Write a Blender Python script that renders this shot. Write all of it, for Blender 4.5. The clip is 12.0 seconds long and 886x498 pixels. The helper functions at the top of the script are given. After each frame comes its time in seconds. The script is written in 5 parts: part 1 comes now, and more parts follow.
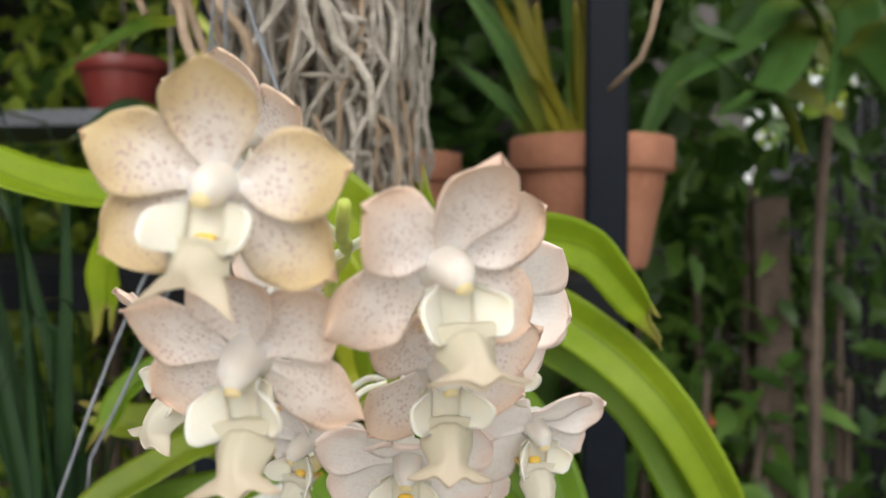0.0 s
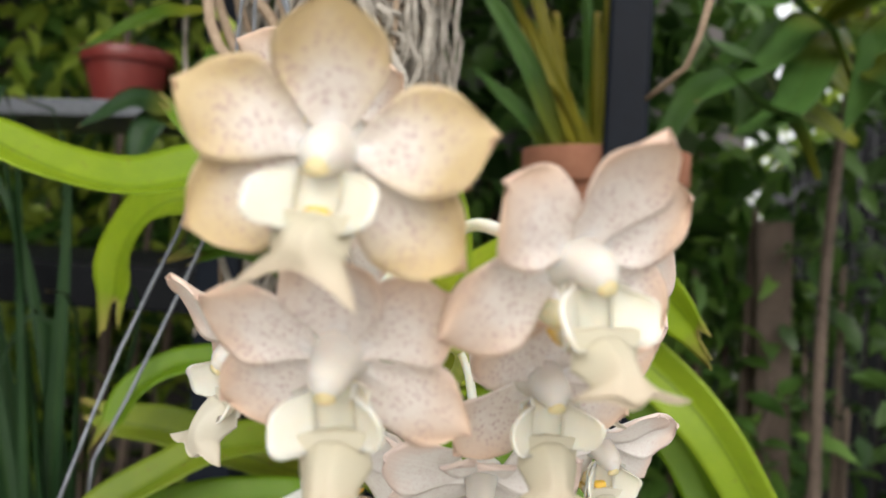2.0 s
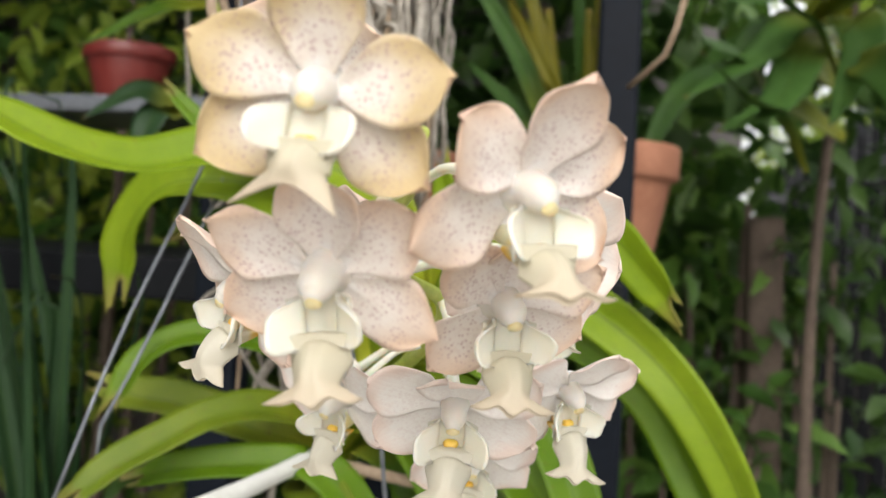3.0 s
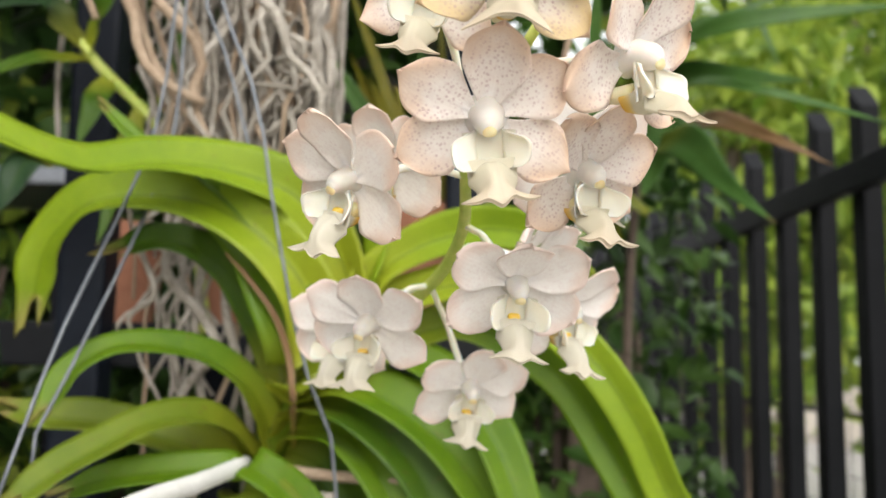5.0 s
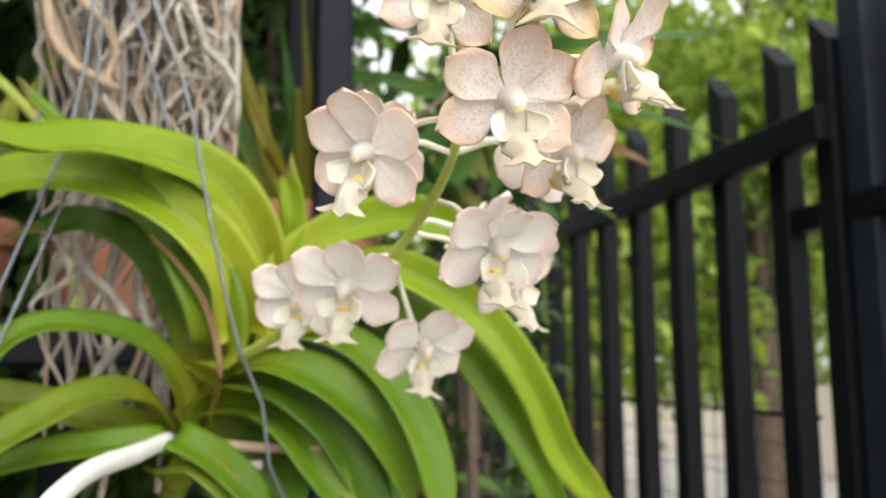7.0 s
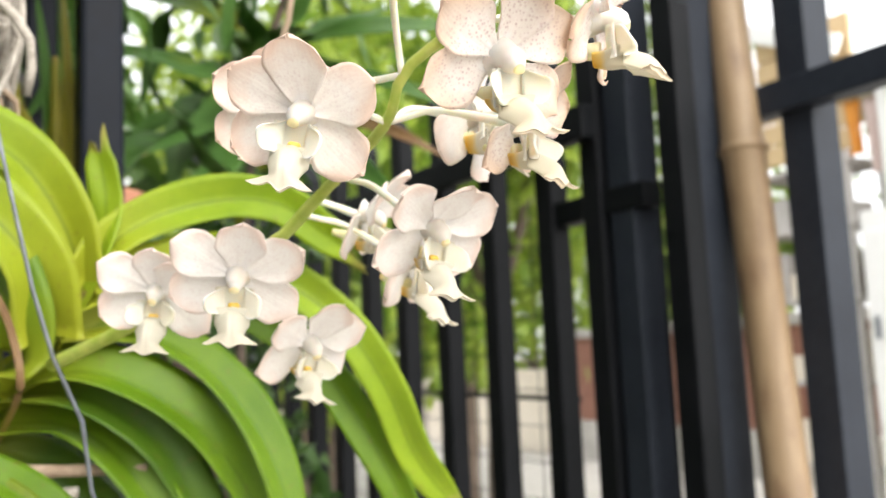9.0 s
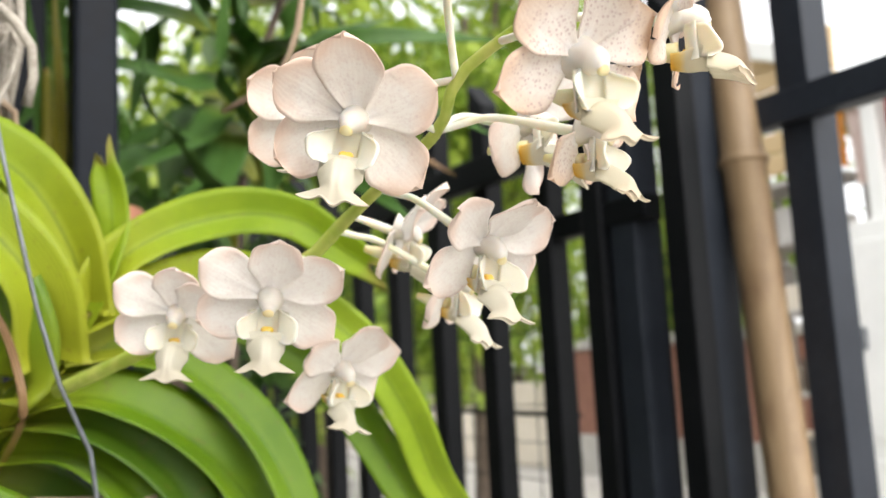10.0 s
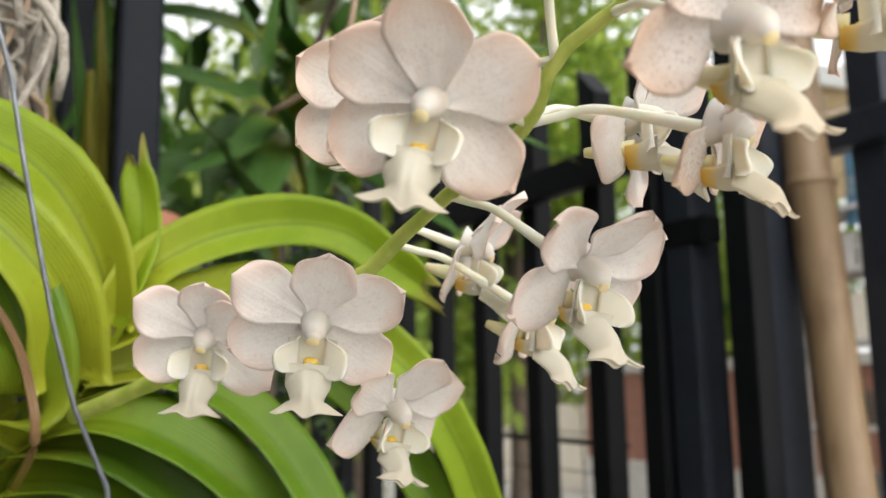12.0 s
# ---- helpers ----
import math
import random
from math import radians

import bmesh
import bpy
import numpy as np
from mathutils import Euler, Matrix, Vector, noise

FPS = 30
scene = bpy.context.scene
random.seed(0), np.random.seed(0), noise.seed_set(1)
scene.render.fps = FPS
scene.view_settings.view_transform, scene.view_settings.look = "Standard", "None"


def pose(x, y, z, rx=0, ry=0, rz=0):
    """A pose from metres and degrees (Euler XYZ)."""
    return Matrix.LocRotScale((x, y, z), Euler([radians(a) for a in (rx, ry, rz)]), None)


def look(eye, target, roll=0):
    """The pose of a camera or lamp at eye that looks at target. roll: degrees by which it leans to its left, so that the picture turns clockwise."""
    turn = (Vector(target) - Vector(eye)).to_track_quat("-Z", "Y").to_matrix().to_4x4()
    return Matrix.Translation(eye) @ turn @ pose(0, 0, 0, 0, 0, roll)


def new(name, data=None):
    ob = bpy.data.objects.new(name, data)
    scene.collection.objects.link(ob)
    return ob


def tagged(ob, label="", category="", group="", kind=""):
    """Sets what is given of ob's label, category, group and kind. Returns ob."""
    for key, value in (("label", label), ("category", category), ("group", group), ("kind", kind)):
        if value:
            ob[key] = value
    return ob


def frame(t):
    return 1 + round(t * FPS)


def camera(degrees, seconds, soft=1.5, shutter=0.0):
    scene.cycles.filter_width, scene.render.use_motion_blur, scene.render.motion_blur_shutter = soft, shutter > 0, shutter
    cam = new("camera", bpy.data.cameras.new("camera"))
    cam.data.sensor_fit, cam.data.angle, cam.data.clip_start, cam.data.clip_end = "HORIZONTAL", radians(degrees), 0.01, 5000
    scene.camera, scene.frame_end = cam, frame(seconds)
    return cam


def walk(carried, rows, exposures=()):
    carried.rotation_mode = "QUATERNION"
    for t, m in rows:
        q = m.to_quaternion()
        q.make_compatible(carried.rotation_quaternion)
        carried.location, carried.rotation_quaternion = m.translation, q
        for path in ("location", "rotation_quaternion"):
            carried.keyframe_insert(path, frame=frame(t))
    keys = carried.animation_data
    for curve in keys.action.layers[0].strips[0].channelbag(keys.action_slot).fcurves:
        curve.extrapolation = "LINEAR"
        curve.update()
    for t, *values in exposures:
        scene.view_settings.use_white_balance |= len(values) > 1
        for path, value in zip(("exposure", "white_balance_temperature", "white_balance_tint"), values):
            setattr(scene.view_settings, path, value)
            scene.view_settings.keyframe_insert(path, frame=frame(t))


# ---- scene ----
cam = camera(52.8, 12.0, soft=1.5)
cam.data.dof.use_dof = True
cam.data.dof.focus_distance = 0.17
cam.data.dof.aperture_fstop = 22.0
walk(cam, [
    (0.0, pose(0.0511, -0.1075, 1.4726, 88.7, -0.23, 11.78)),
    (0.5, pose(0.0434, -0.0999, 1.4696, 88.76, -0.93, 12.07)),
    (1.0, pose(0.0418, -0.0932, 1.4707, 89.02, -1.82, 11.93)),
    (1.5, pose(0.0332, -0.093, 1.4712, 89.24, -2.2, 12.16)),
    (2.0, pose(0.0313, -0.0942, 1.4692, 89.47, -2.8, 11.07)),
    (2.5, pose(0.034, -0.0976, 1.4664, 89.41, -2.82, 11.21)),
    (3.0, pose(0.0394, -0.112, 1.4598, 89.6, -2.87, 11.05)),
    (3.2, pose(0.042, -0.1191, 1.4481, 90.07, -3.0, 11.93)),
    (4.8, pose(-0.0082, -0.145, 1.4138, 96.8, -1.08, -1.73)),
    (5.0, pose(-0.0134, -0.1477, 1.4114, 97.19, -0.97, -2.2)),
    (5.5, pose(-0.0263, -0.1624, 1.412, 97.7, -0.94, -3.59)),
    (6.0, pose(-0.0324, -0.1683, 1.4109, 98.19, -0.77, -6.67)),
    (6.5, pose(-0.0413, -0.1714, 1.4055, 98.26, -0.13, -10.78)),
    (6.7, pose(-0.0497, -0.1775, 1.3997, 98.15, 0.03, -11.91)),
    (8.3, pose(-0.0899, -0.1412, 1.3893, 96.76, 1.87, -25.58)),
    (8.5, pose(-0.093, -0.1388, 1.3895, 96.87, 1.98, -27.21)),
    (9.0, pose(-0.0965, -0.1278, 1.3981, 96.99, 2.51, -30.7)),
    (9.5, pose(-0.0992, -0.1164, 1.3988, 97.43, 2.66, -31.34)),
    (10.0, pose(-0.1015, -0.1058, 1.402, 97.81, 2.92, -31.69)),
    (10.5, pose(-0.1062, -0.1, 1.4049, 98.16, 3.0, -32.12)),
    (11.0, pose(-0.1032, -0.0971, 1.4035, 98.4, 3.05, -32.49)),
    (11.5, pose(-0.0961, -0.0816, 1.4082, 98.72, 2.3, -32.53)),
    (12.0, pose(-0.0892, -0.0704, 1.4078, 99.0, 0.94, -29.4)),
], exposures=[(0.0, -0.15), (3.2, 0.10), (4.8, 0.23), (6.7, 0.30), (8.3, 0.66), (9.5, 0.80), (10.5, 0.30), (12.0, 0.14)])

# ---- light ----
world = bpy.data.worlds.new("sky")
scene.world = world
world.use_nodes = True
wn = world.node_tree.nodes
sky = wn.new("ShaderNodeTexSky")
sky.sky_type = "NISHITA"
sky.sun_disc = False
sky.sun_elevation = radians(36)
sky.sun_rotation = radians(173)
sky.dust_density = 6.0
sky.air_density = 0.6
sky.ozone_density = 0.3
veil = wn.new("ShaderNodeHueSaturation")
veil.inputs["Saturation"].default_value = 0.35
world.node_tree.links.new(sky.outputs[0], veil.inputs["Color"])
cloud = wn.new("ShaderNodeMix")
cloud.data_type = "RGBA"
cloud.inputs[0].default_value = 0.72
cloud.inputs[7].default_value = (4.0, 4.0, 4.0, 1.0)
world.node_tree.links.new(veil.outputs[0], cloud.inputs[6])
world.node_tree.links.new(cloud.outputs[2], wn["Background"].inputs[0])
wn["Background"].inputs[1].default_value = 0.37
sun = new("sun", bpy.data.lights.new("sun", "SUN"))
sun.data.energy = 0.75
sun.data.angle = radians(85)
sun.data.color = (1.0, 0.95, 0.88)
sun.matrix_world = look((0.15, -1.0, 0.72), (0, 0, 0))


# ---- materials ----
def node_mat(name):
    m = bpy.data.materials.new(name)
    m.use_nodes = True
    t = m.node_tree
    return m, t.nodes, t.links, t.nodes["Principled BSDF"]


def ramp(nodes, stops):
    r = nodes.new("ShaderNodeValToRGB")
    while len(r.color_ramp.elements) < len(stops):
        r.color_ramp.elements.new(0.5)
    for e, (p, c) in zip(r.color_ramp.elements, stops):
        e.position, e.color = p, (*c, 1) if len(c) == 3 else c
    return r


def mixc(nodes, links, kind, fac, a, b):
    n = nodes.new("ShaderNodeMix")
    n.data_type, n.blend_type = "RGBA", kind
    for sock, v in ((n.inputs[0], fac), (n.inputs[6], a), (n.inputs[7], b)):
        if hasattr(v, "is_linked"):
            links.new(v, sock)
        else:
            sock.default_value = v if isinstance(v, float) else (*v, 1)
    return n.outputs[2]


def noise_at(nodes, links, coord, scale, detail=4.0, rough=0.55):
    n = nodes.new("ShaderNodeTexNoise")
    n.inputs["Scale"].default_value = scale
    n.inputs["Detail"].default_value = detail
    n.inputs["Roughness"].default_value = rough
    links.new(coord, n.inputs["Vector"])
    return n.outputs["Fac"]


def bump(nodes, links, bsdf, height, strength, distance):
    b = nodes.new("ShaderNodeBump")
    b.inputs["Strength"].default_value = strength
    b.inputs["Distance"].default_value = distance
    links.new(height, b.inputs["Height"])
    links.new(b.outputs[0], bsdf.inputs["Normal"])


def math_node(nodes, links, op, a, b=0.0, clamp=False):
    n = nodes.new("ShaderNodeMath")
    n.operation, n.use_clamp = op, clamp
    for sock, v in ((n.inputs[0], a), (n.inputs[1], b)):
        if hasattr(v, "is_linked"):
            links.new(v, sock)
        else:
            sock.default_value = v
    return n.outputs[0]


def see_through(m, nodes, links, bsdf, colour, amount, skin=1.0):
    """Thin living tissue: some of the light passes through; skin below 1 lightens each of its two skins."""
    tr = nodes.new("ShaderNodeBsdfTranslucent")
    if skin < 1.0:
        g = nodes.new("ShaderNodeGamma")
        g.inputs[1].default_value = skin
        links.new(colour, g.inputs[0])
        colour = g.outputs[0]
    if hasattr(colour, "is_linked"):
        links.new(colour, tr.inputs[0])
    else:
        tr.inputs[0].default_value = (*colour, 1)
    mx = nodes.new("ShaderNodeMixShader")
    mx.inputs[0].default_value = amount
    links.new(bsdf.outputs[0], mx.inputs[1])
    links.new(tr.outputs[0], mx.inputs[2])
    links.new(mx.outputs[0], nodes["Material Output"].inputs[0])


def rough_mat(name, c1, c2, scale, roughness=0.7, metal=0.0, bumpy=0.3, depth=0.002, fine=8.0, gloss=0.5):
    """Two-tone surface with broad stains, fine grain and relief."""
    m, n, l, b = node_mat(name)
    co = n.new("ShaderNodeTexCoord").outputs["Object"]
    big, small = noise_at(n, l, co, scale), noise_at(n, l, co, scale * fine, 6.0)
    r = ramp(n, [(0.3, c1), (0.7, c2)])
    l.new(math_node(n, l, "ADD", math_node(n, l, "MULTIPLY", big, 0.65), math_node(n, l, "MULTIPLY", small, 0.35)), r.inputs[0])
    l.new(r.outputs[0], b.inputs["Base Color"])
    rr = n.new("ShaderNodeMapRange")
    rr.inputs[3].default_value, rr.inputs[4].default_value = roughness - 0.12, min(1.0, roughness + 0.12)
    l.new(small, rr.inputs[0])
    l.new(rr.outputs[0], b.inputs["Roughness"])
    b.inputs["Metallic"].default_value = metal
    b.inputs["Specular IOR Level"].default_value = gloss
    bump(n, l, b, small, bumpy, depth)
    return m


def petal_mat(name, inner, outer, reach, spots):
    """Petal skin: pale throat, tanned rim, fine veins and freckles."""
    m, n, l, b = node_mat(name)
    tc = n.new("ShaderNodeTexCoord")
    uv, ob = tc.outputs["UV"], tc.outputs["Object"]
    sep = n.new("ShaderNodeSeparateXYZ")
    l.new(uv, sep.inputs[0])
    u, v = sep.outputs[0], sep.outputs[1]
    blot = noise_at(n, l, ob, 190.0, 5.0)
    along = math_node(n, l, "ADD", v, math_node(n, l, "MULTIPLY", math_node(n, l, "SUBTRACT", blot, 0.5), 0.55))
    edge = math_node(n, l, "MULTIPLY", math_node(n, l, "POWER", math_node(n, l, "ABSOLUTE", math_node(n, l, "SUBTRACT", u, 0.5)), 2.0), 1.1)
    tone = ramp(n, [(0.14, (0.93, 0.91, 0.89)), (0.34, inner), (reach, inner), (min(0.995, reach + 0.4), outer)])
    l.new(math_node(n, l, "ADD", along, edge), tone.inputs[0])
    wave = n.new("ShaderNodeTexWave")
    wave.bands_direction = "X"
    wave.inputs["Scale"].default_value = 3.6
    wave.inputs["Distortion"].default_value = 5.0
    wave.inputs["Detail"].default_value = 2.5
    wave.inputs["Detail Scale"].default_value = 1.6
    l.new(uv, wave.inputs[0])
    veins = ramp(n, [(0.0, (1, 1, 1)), (0.16, (0, 0, 0))])
    l.new(wave.outputs["Fac"], veins.inputs[0])
    c = mixc(n, l, "MIX", math_node(n, l, "MULTIPLY", veins.outputs[0], 0.06), tone.outputs[0], (0.55, 0.36, 0.34))
    vor = n.new("ShaderNodeTexVoronoi")
    vor.inputs["Scale"].default_value = 1300.0
    vor.inputs["Randomness"].default_value = 1.0
    l.new(ob, vor.inputs["Vector"])
    dots = ramp(n, [(0.10, (1, 1, 1)), (0.48, (0, 0, 0))])
    l.new(vor.outputs["Distance"], dots.inputs[0])
    patch = ramp(n, [(0.34, (0, 0, 0)), (0.52, (1, 1, 1))])
    l.new(noise_at(n, l, ob, 420.0, 3.0), patch.inputs[0])
    band = ramp(n, [(0.12, (0, 0, 0)), (0.3, (1, 1, 1)), (0.65, (1, 1, 1)), (0.92, (0, 0, 0))])
    l.new(v, band.inputs[0])
    mask = math_node(n, l, "MULTIPLY", math_node(n, l, "MULTIPLY", dots.outputs[0], patch.outputs[0]), math_node(n, l, "MULTIPLY", band.outputs[0], spots))
    c = mixc(n, l, "MIX", mask, c, (0.44, 0.26, 0.27))
    fleck = ramp(n, [(0.50, (0, 0, 0)), (0.62, (1, 1, 1))])
    l.new(noise_at(n, l, ob, 760.0, 5.0, 0.7), fleck.inputs[0])
    c = mixc(n, l, "MIX", math_node(n, l, "MULTIPLY", math_node(n, l, "MULTIPLY", fleck.outputs[0], band.outputs[0]), 0.2), c, (0.72, 0.58, 0.57))
    rim = ramp(n, [(0.435, (0, 0, 0)), (0.50, (1, 1, 1))])
    l.new(math_node(n, l, "ABSOLUTE", math_node(n, l, "SUBTRACT", u, 0.5)), rim.inputs[0])
    c = mixc(n, l, "MIX", math_node(n, l, "MULTIPLY", rim.outputs[0], 0.15), c, (0.76, 0.66, 0.60))
    apex = ramp(n, [(0.965, (0, 0, 0)), (1.0, (1, 1, 1))])
    l.new(along, apex.inputs[0])
    c = mixc(n, l, "MIX", math_node(n, l, "MULTIPLY", apex.outputs[0], 0.7 * max(0.0, spots - 0.4)), c, (0.62, 0.30, 0.36))
    l.new(c, b.inputs["Base Color"])
    b.inputs["Roughness"].default_value = 0.5
    b.inputs["Specular IOR Level"].default_value = 0.35
    bump(n, l, b, math_node(n, l, "ADD", wave.outputs["Fac"], blot), 0.06, 0.0003)
    see_through(m, n, l, b, c, 0.30, 0.5)
    return m


def strap_mat(name, c1, c2, ageing, thin=0.22):
    """Strap leaf: parallel veins, mottling, yellowed or browned specks."""
    m, n, l, b = node_mat(name)
    tc = n.new("ShaderNodeTexCoord")
    uv, ob = tc.outputs["UV"], tc.outputs["Object"]
    big = noise_at(n, l, ob, 22.0, 4.0)
    sep = n.new("ShaderNodeSeparateXYZ")
    l.new(uv, sep.inputs[0])
    wave = n.new("ShaderNodeTexWave")
    wave.inputs["Scale"].default_value = 7.0
    wave.inputs["Distortion"].default_value = 2.4
    wave.inputs["Detail"].default_value = 3.0
    l.new(uv, wave.inputs[0])
    base = ramp(n, [(0.3, c1), (0.72, c2)])
    l.new(math_node(n, l, "ADD", math_node(n, l, "ADD", math_node(n, l, "MULTIPLY", big, 0.55), math_node(n, l, "MULTIPLY", noise_at(n, l, ob, 120.0, 4.0), 0.22)), math_node(n, l, "MULTIPLY", wave.outputs["Fac"], 0.15)), base.inputs[0])
    foot = ramp(n, [(0.02, (1, 1, 1)), (0.38, (0, 0, 0))])
    l.new(sep.outputs[1], foot.inputs[0])
    c = mixc(n, l, "MIX", math_node(n, l, "MULTIPLY", foot.outputs[0], 0.55), base.outputs[0], (0.46, 0.44, 0.035))
    rib = ramp(n, [(0.012, (1, 1, 1)), (0.04, (0, 0, 0))])
    l.new(math_node(n, l, "ABSOLUTE", math_node(n, l, "SUBTRACT", sep.outputs[0], 0.5)), rib.inputs[0])
    c = mixc(n, l, "MIX", math_node(n, l, "MULTIPLY", rib.outputs[0], 0.4), c, (0.05, 0.10, 0.004))
    specks = ramp(n, [(0.64, (0, 0, 0)), (0.72, (1, 1, 1))])
    l.new(noise_at(n, l, ob, 330.0, 2.0), specks.inputs[0])
    c = mixc(n, l, "MIX", math_node(n, l, "MULTIPLY", specks.outputs[0], ageing), c, (0.16, 0.09, 0.03))
    end = ramp(n, [(0.965, (0, 0, 0)), (0.995, (1, 1, 1))])
    l.new(sep.outputs[1], end.inputs[0])
    c = mixc(n, l, "MIX", math_node(n, l, "MULTIPLY", end.outputs[0], 0.6), c, (0.30, 0.20, 0.08))
    l.new(c, b.inputs["Base Color"])
    b.inputs["Roughness"].default_value = 0.42
    b.inputs["Specular IOR Level"].default_value = 0.3
    bump(n, l, b, math_node(n, l, "ADD", wave.outputs["Fac"], noise_at(n, l, ob, 500.0, 3.0)), 0.18, 0.0006)
    see_through(m, n, l, b, c, thin)
    return m


def culm_mat(name, c1, c2, stain):
    """Weathered cane: long streaks, brown stains and fine scratches that run with the grain."""
    m, n, l, b = node_mat(name)
    co = n.new("ShaderNodeTexCoord").outputs["Object"]
    mp = n.new("ShaderNodeMapping")
    mp.inputs["Scale"].default_value = (1.0, 1.0, 0.06)
    l.new(co, mp.inputs[0])
    fine = noise_at(n, l, mp.outputs[0], 420.0, 5.0)
    wide = noise_at(n, l, mp.outputs[0], 90.0, 3.0)
    r = ramp(n, [(0.35, c1), (0.65, c2)])
    l.new(math_node(n, l, "ADD", math_node(n, l, "MULTIPLY", wide, 0.6), math_node(n, l, "MULTIPLY", fine, 0.4)), r.inputs[0])
    blot = ramp(n, [(0.50, (0, 0, 0)), (0.66, (1, 1, 1))])
    l.new(math_node(n, l, "ADD", math_node(n, l, "MULTIPLY", noise_at(n, l, co, 17.0, 4.0), 0.6), math_node(n, l, "MULTIPLY", wide, 0.4)), blot.inputs[0])
    c = mixc(n, l, "MIX", math_node(n, l, "MULTIPLY", blot.outputs[0], 0.75), r.outputs[0], stain)
    l.new(c, b.inputs["Base Color"])
    b.inputs["Roughness"].default_value = 0.5
    bump(n, l, b, fine, 0.25, 0.0008)
    return m


def foliage_mat(name, dark, light, thin=0.3):
    m, n, l, b = node_mat(name)
    r = ramp(n, [(0.0, dark), (1.0, light)])
    l.new(n.new("ShaderNodeNewGeometry").outputs["Random Per Island"], r.inputs[0])
    co = n.new("ShaderNodeTexCoord").outputs["Object"]
    c = mixc(n, l, "MULTIPLY", math_node(n, l, "MULTIPLY", noise_at(n, l, co, 40.0), 0.7), r.outputs[0], (0.45, 0.5, 0.35))
    l.new(c, b.inputs["Base Color"])
    b.inputs["Roughness"].default_value = 0.42
    bump(n, l, b, noise_at(n, l, co, 160.0), 0.2, 0.002)
    see_through(m, n, l, b, c, thin)
    return m


def lip_mat(name, mid, tip):
    m, n, l, b = node_mat(name)
    tc = n.new("ShaderNodeTexCoord")
    sep = n.new("ShaderNodeSeparateXYZ")
    l.new(tc.outputs["UV"], sep.inputs[0])
    r = ramp(n, [(0.0, (0.80, 0.45, 0.04)), (0.10, (0.78, 0.58, 0.18)), (0.20, mid), (0.66, mid), (1.0, tip)])
    blot = noise_at(n, l, tc.outputs["Object"], 240.0)
    l.new(math_node(n, l, "ADD", sep.outputs[1], math_node(n, l, "MULTIPLY", math_node(n, l, "SUBTRACT", blot, 0.5), 0.3)), r.inputs[0])
    l.new(r.outputs[0], b.inputs["Base Color"])
    b.inputs["Roughness"].default_value = 0.45
    bump(n, l, b, blot, 0.25, 0.0005)
    see_through(m, n, l, b, r.outputs[0], 0.4, 0.5)
    return m


def flesh_mat(name, c1, c2, thin=0.25):
    m, n, l, b = node_mat(name)
    co = n.new("ShaderNodeTexCoord").outputs["Object"]
    f = noise_at(n, l, co, 160.0)
    r = ramp(n, [(0.35, c1), (0.65, c2)])
    l.new(f, r.inputs[0])
    l.new(r.outputs[0], b.inputs["Base Color"])
    b.inputs["Roughness"].default_value = 0.48
    bump(n, l, b, noise_at(n, l, co, 900.0), 0.15, 0.0003)
    b.inputs["Subsurface Weight"].default_value = min(1.0, thin * 2.4)
    b.inputs["Subsurface Radius"].default_value = (1.0, 0.75, 0.55)
    b.inputs["Subsurface Scale"].default_value = 0.0022
    return m


M_PETAL = {
    "tan": petal_mat("petal_tan", (0.85, 0.79, 0.71), (0.66, 0.52, 0.28), 0.45, 0.8),
    "blush": petal_mat("petal_blush", (0.93, 0.87, 0.81), (0.82, 0.63, 0.48), 0.58, 0.6),
    # peach copy of pale, its colour also toned down where light falls strongest
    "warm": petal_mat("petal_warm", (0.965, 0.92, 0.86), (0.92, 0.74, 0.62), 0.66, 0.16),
    "pale": petal_mat("petal_pale", (0.97, 0.94, 0.90), (0.94, 0.80, 0.72), 0.72, 0.14),
}
M_LIP = lip_mat("lip_flesh", (0.72, 0.675, 0.52), (0.72, 0.62, 0.47))
M_LIP_CREAM = lip_mat("lip_cream", (0.76, 0.73, 0.61), (0.72, 0.66, 0.53))
M_WHITE = flesh_mat("column_white", (0.68, 0.65, 0.61), (0.69, 0.66, 0.59))
M_CREAM = flesh_mat("lobe_cream", (0.74, 0.71, 0.59), (0.77, 0.74, 0.65))
M_ANTHER = flesh_mat("anther_yellow", (0.70, 0.55, 0.24), (0.74, 0.64, 0.40))
M_GOLD = flesh_mat("callus_gold", (0.82, 0.50, 0.06), (0.84, 0.60, 0.14))
M_PEDICEL = flesh_mat("pedicel_ivory", (0.86, 0.85, 0.77), (0.80, 0.79, 0.60))
M_STEM = flesh_mat("stem_green", (0.34, 0.44, 0.06), (0.50, 0.56, 0.13), 0.1)
M_SPUR = flesh_mat("spur_yellow", (0.82, 0.70, 0.34), (0.84, 0.78, 0.52))
M_LEAF = strap_mat("strap_leaf_lime", (0.072, 0.16, 0.004), (0.155, 0.26, 0.009), 0.35)
# yellower lime leaf, its colour also paled for strong light on it
M_LEAF_PALE = strap_mat("strap_leaf_pale", (0.155, 0.255, 0.007), (0.29, 0.395, 0.016), 0.3)
M_LEAF_DARK = strap_mat("strap_leaf_green", (0.040, 0.10, 0.006), (0.09, 0.165, 0.010), 0.3)
M_LEAF_OLD = strap_mat("strap_leaf_yellowed", (0.10, 0.16, 0.008), (0.20, 0.25, 0.018), 0.6)
M_CANE_LEAF = strap_mat("cane_leaf_yellow", (0.22, 0.19, 0.015), (0.14, 0.15, 0.015), 0.3)
M_GARDEN_LEAF = strap_mat("garden_leaf", (0.045, 0.115, 0.022), (0.095, 0.20, 0.04), 0.15)
M_BLUE_LEAF = strap_mat("bluish_leaf", (0.014, 0.042, 0.014), (0.032, 0.075, 0.025), 0.1)
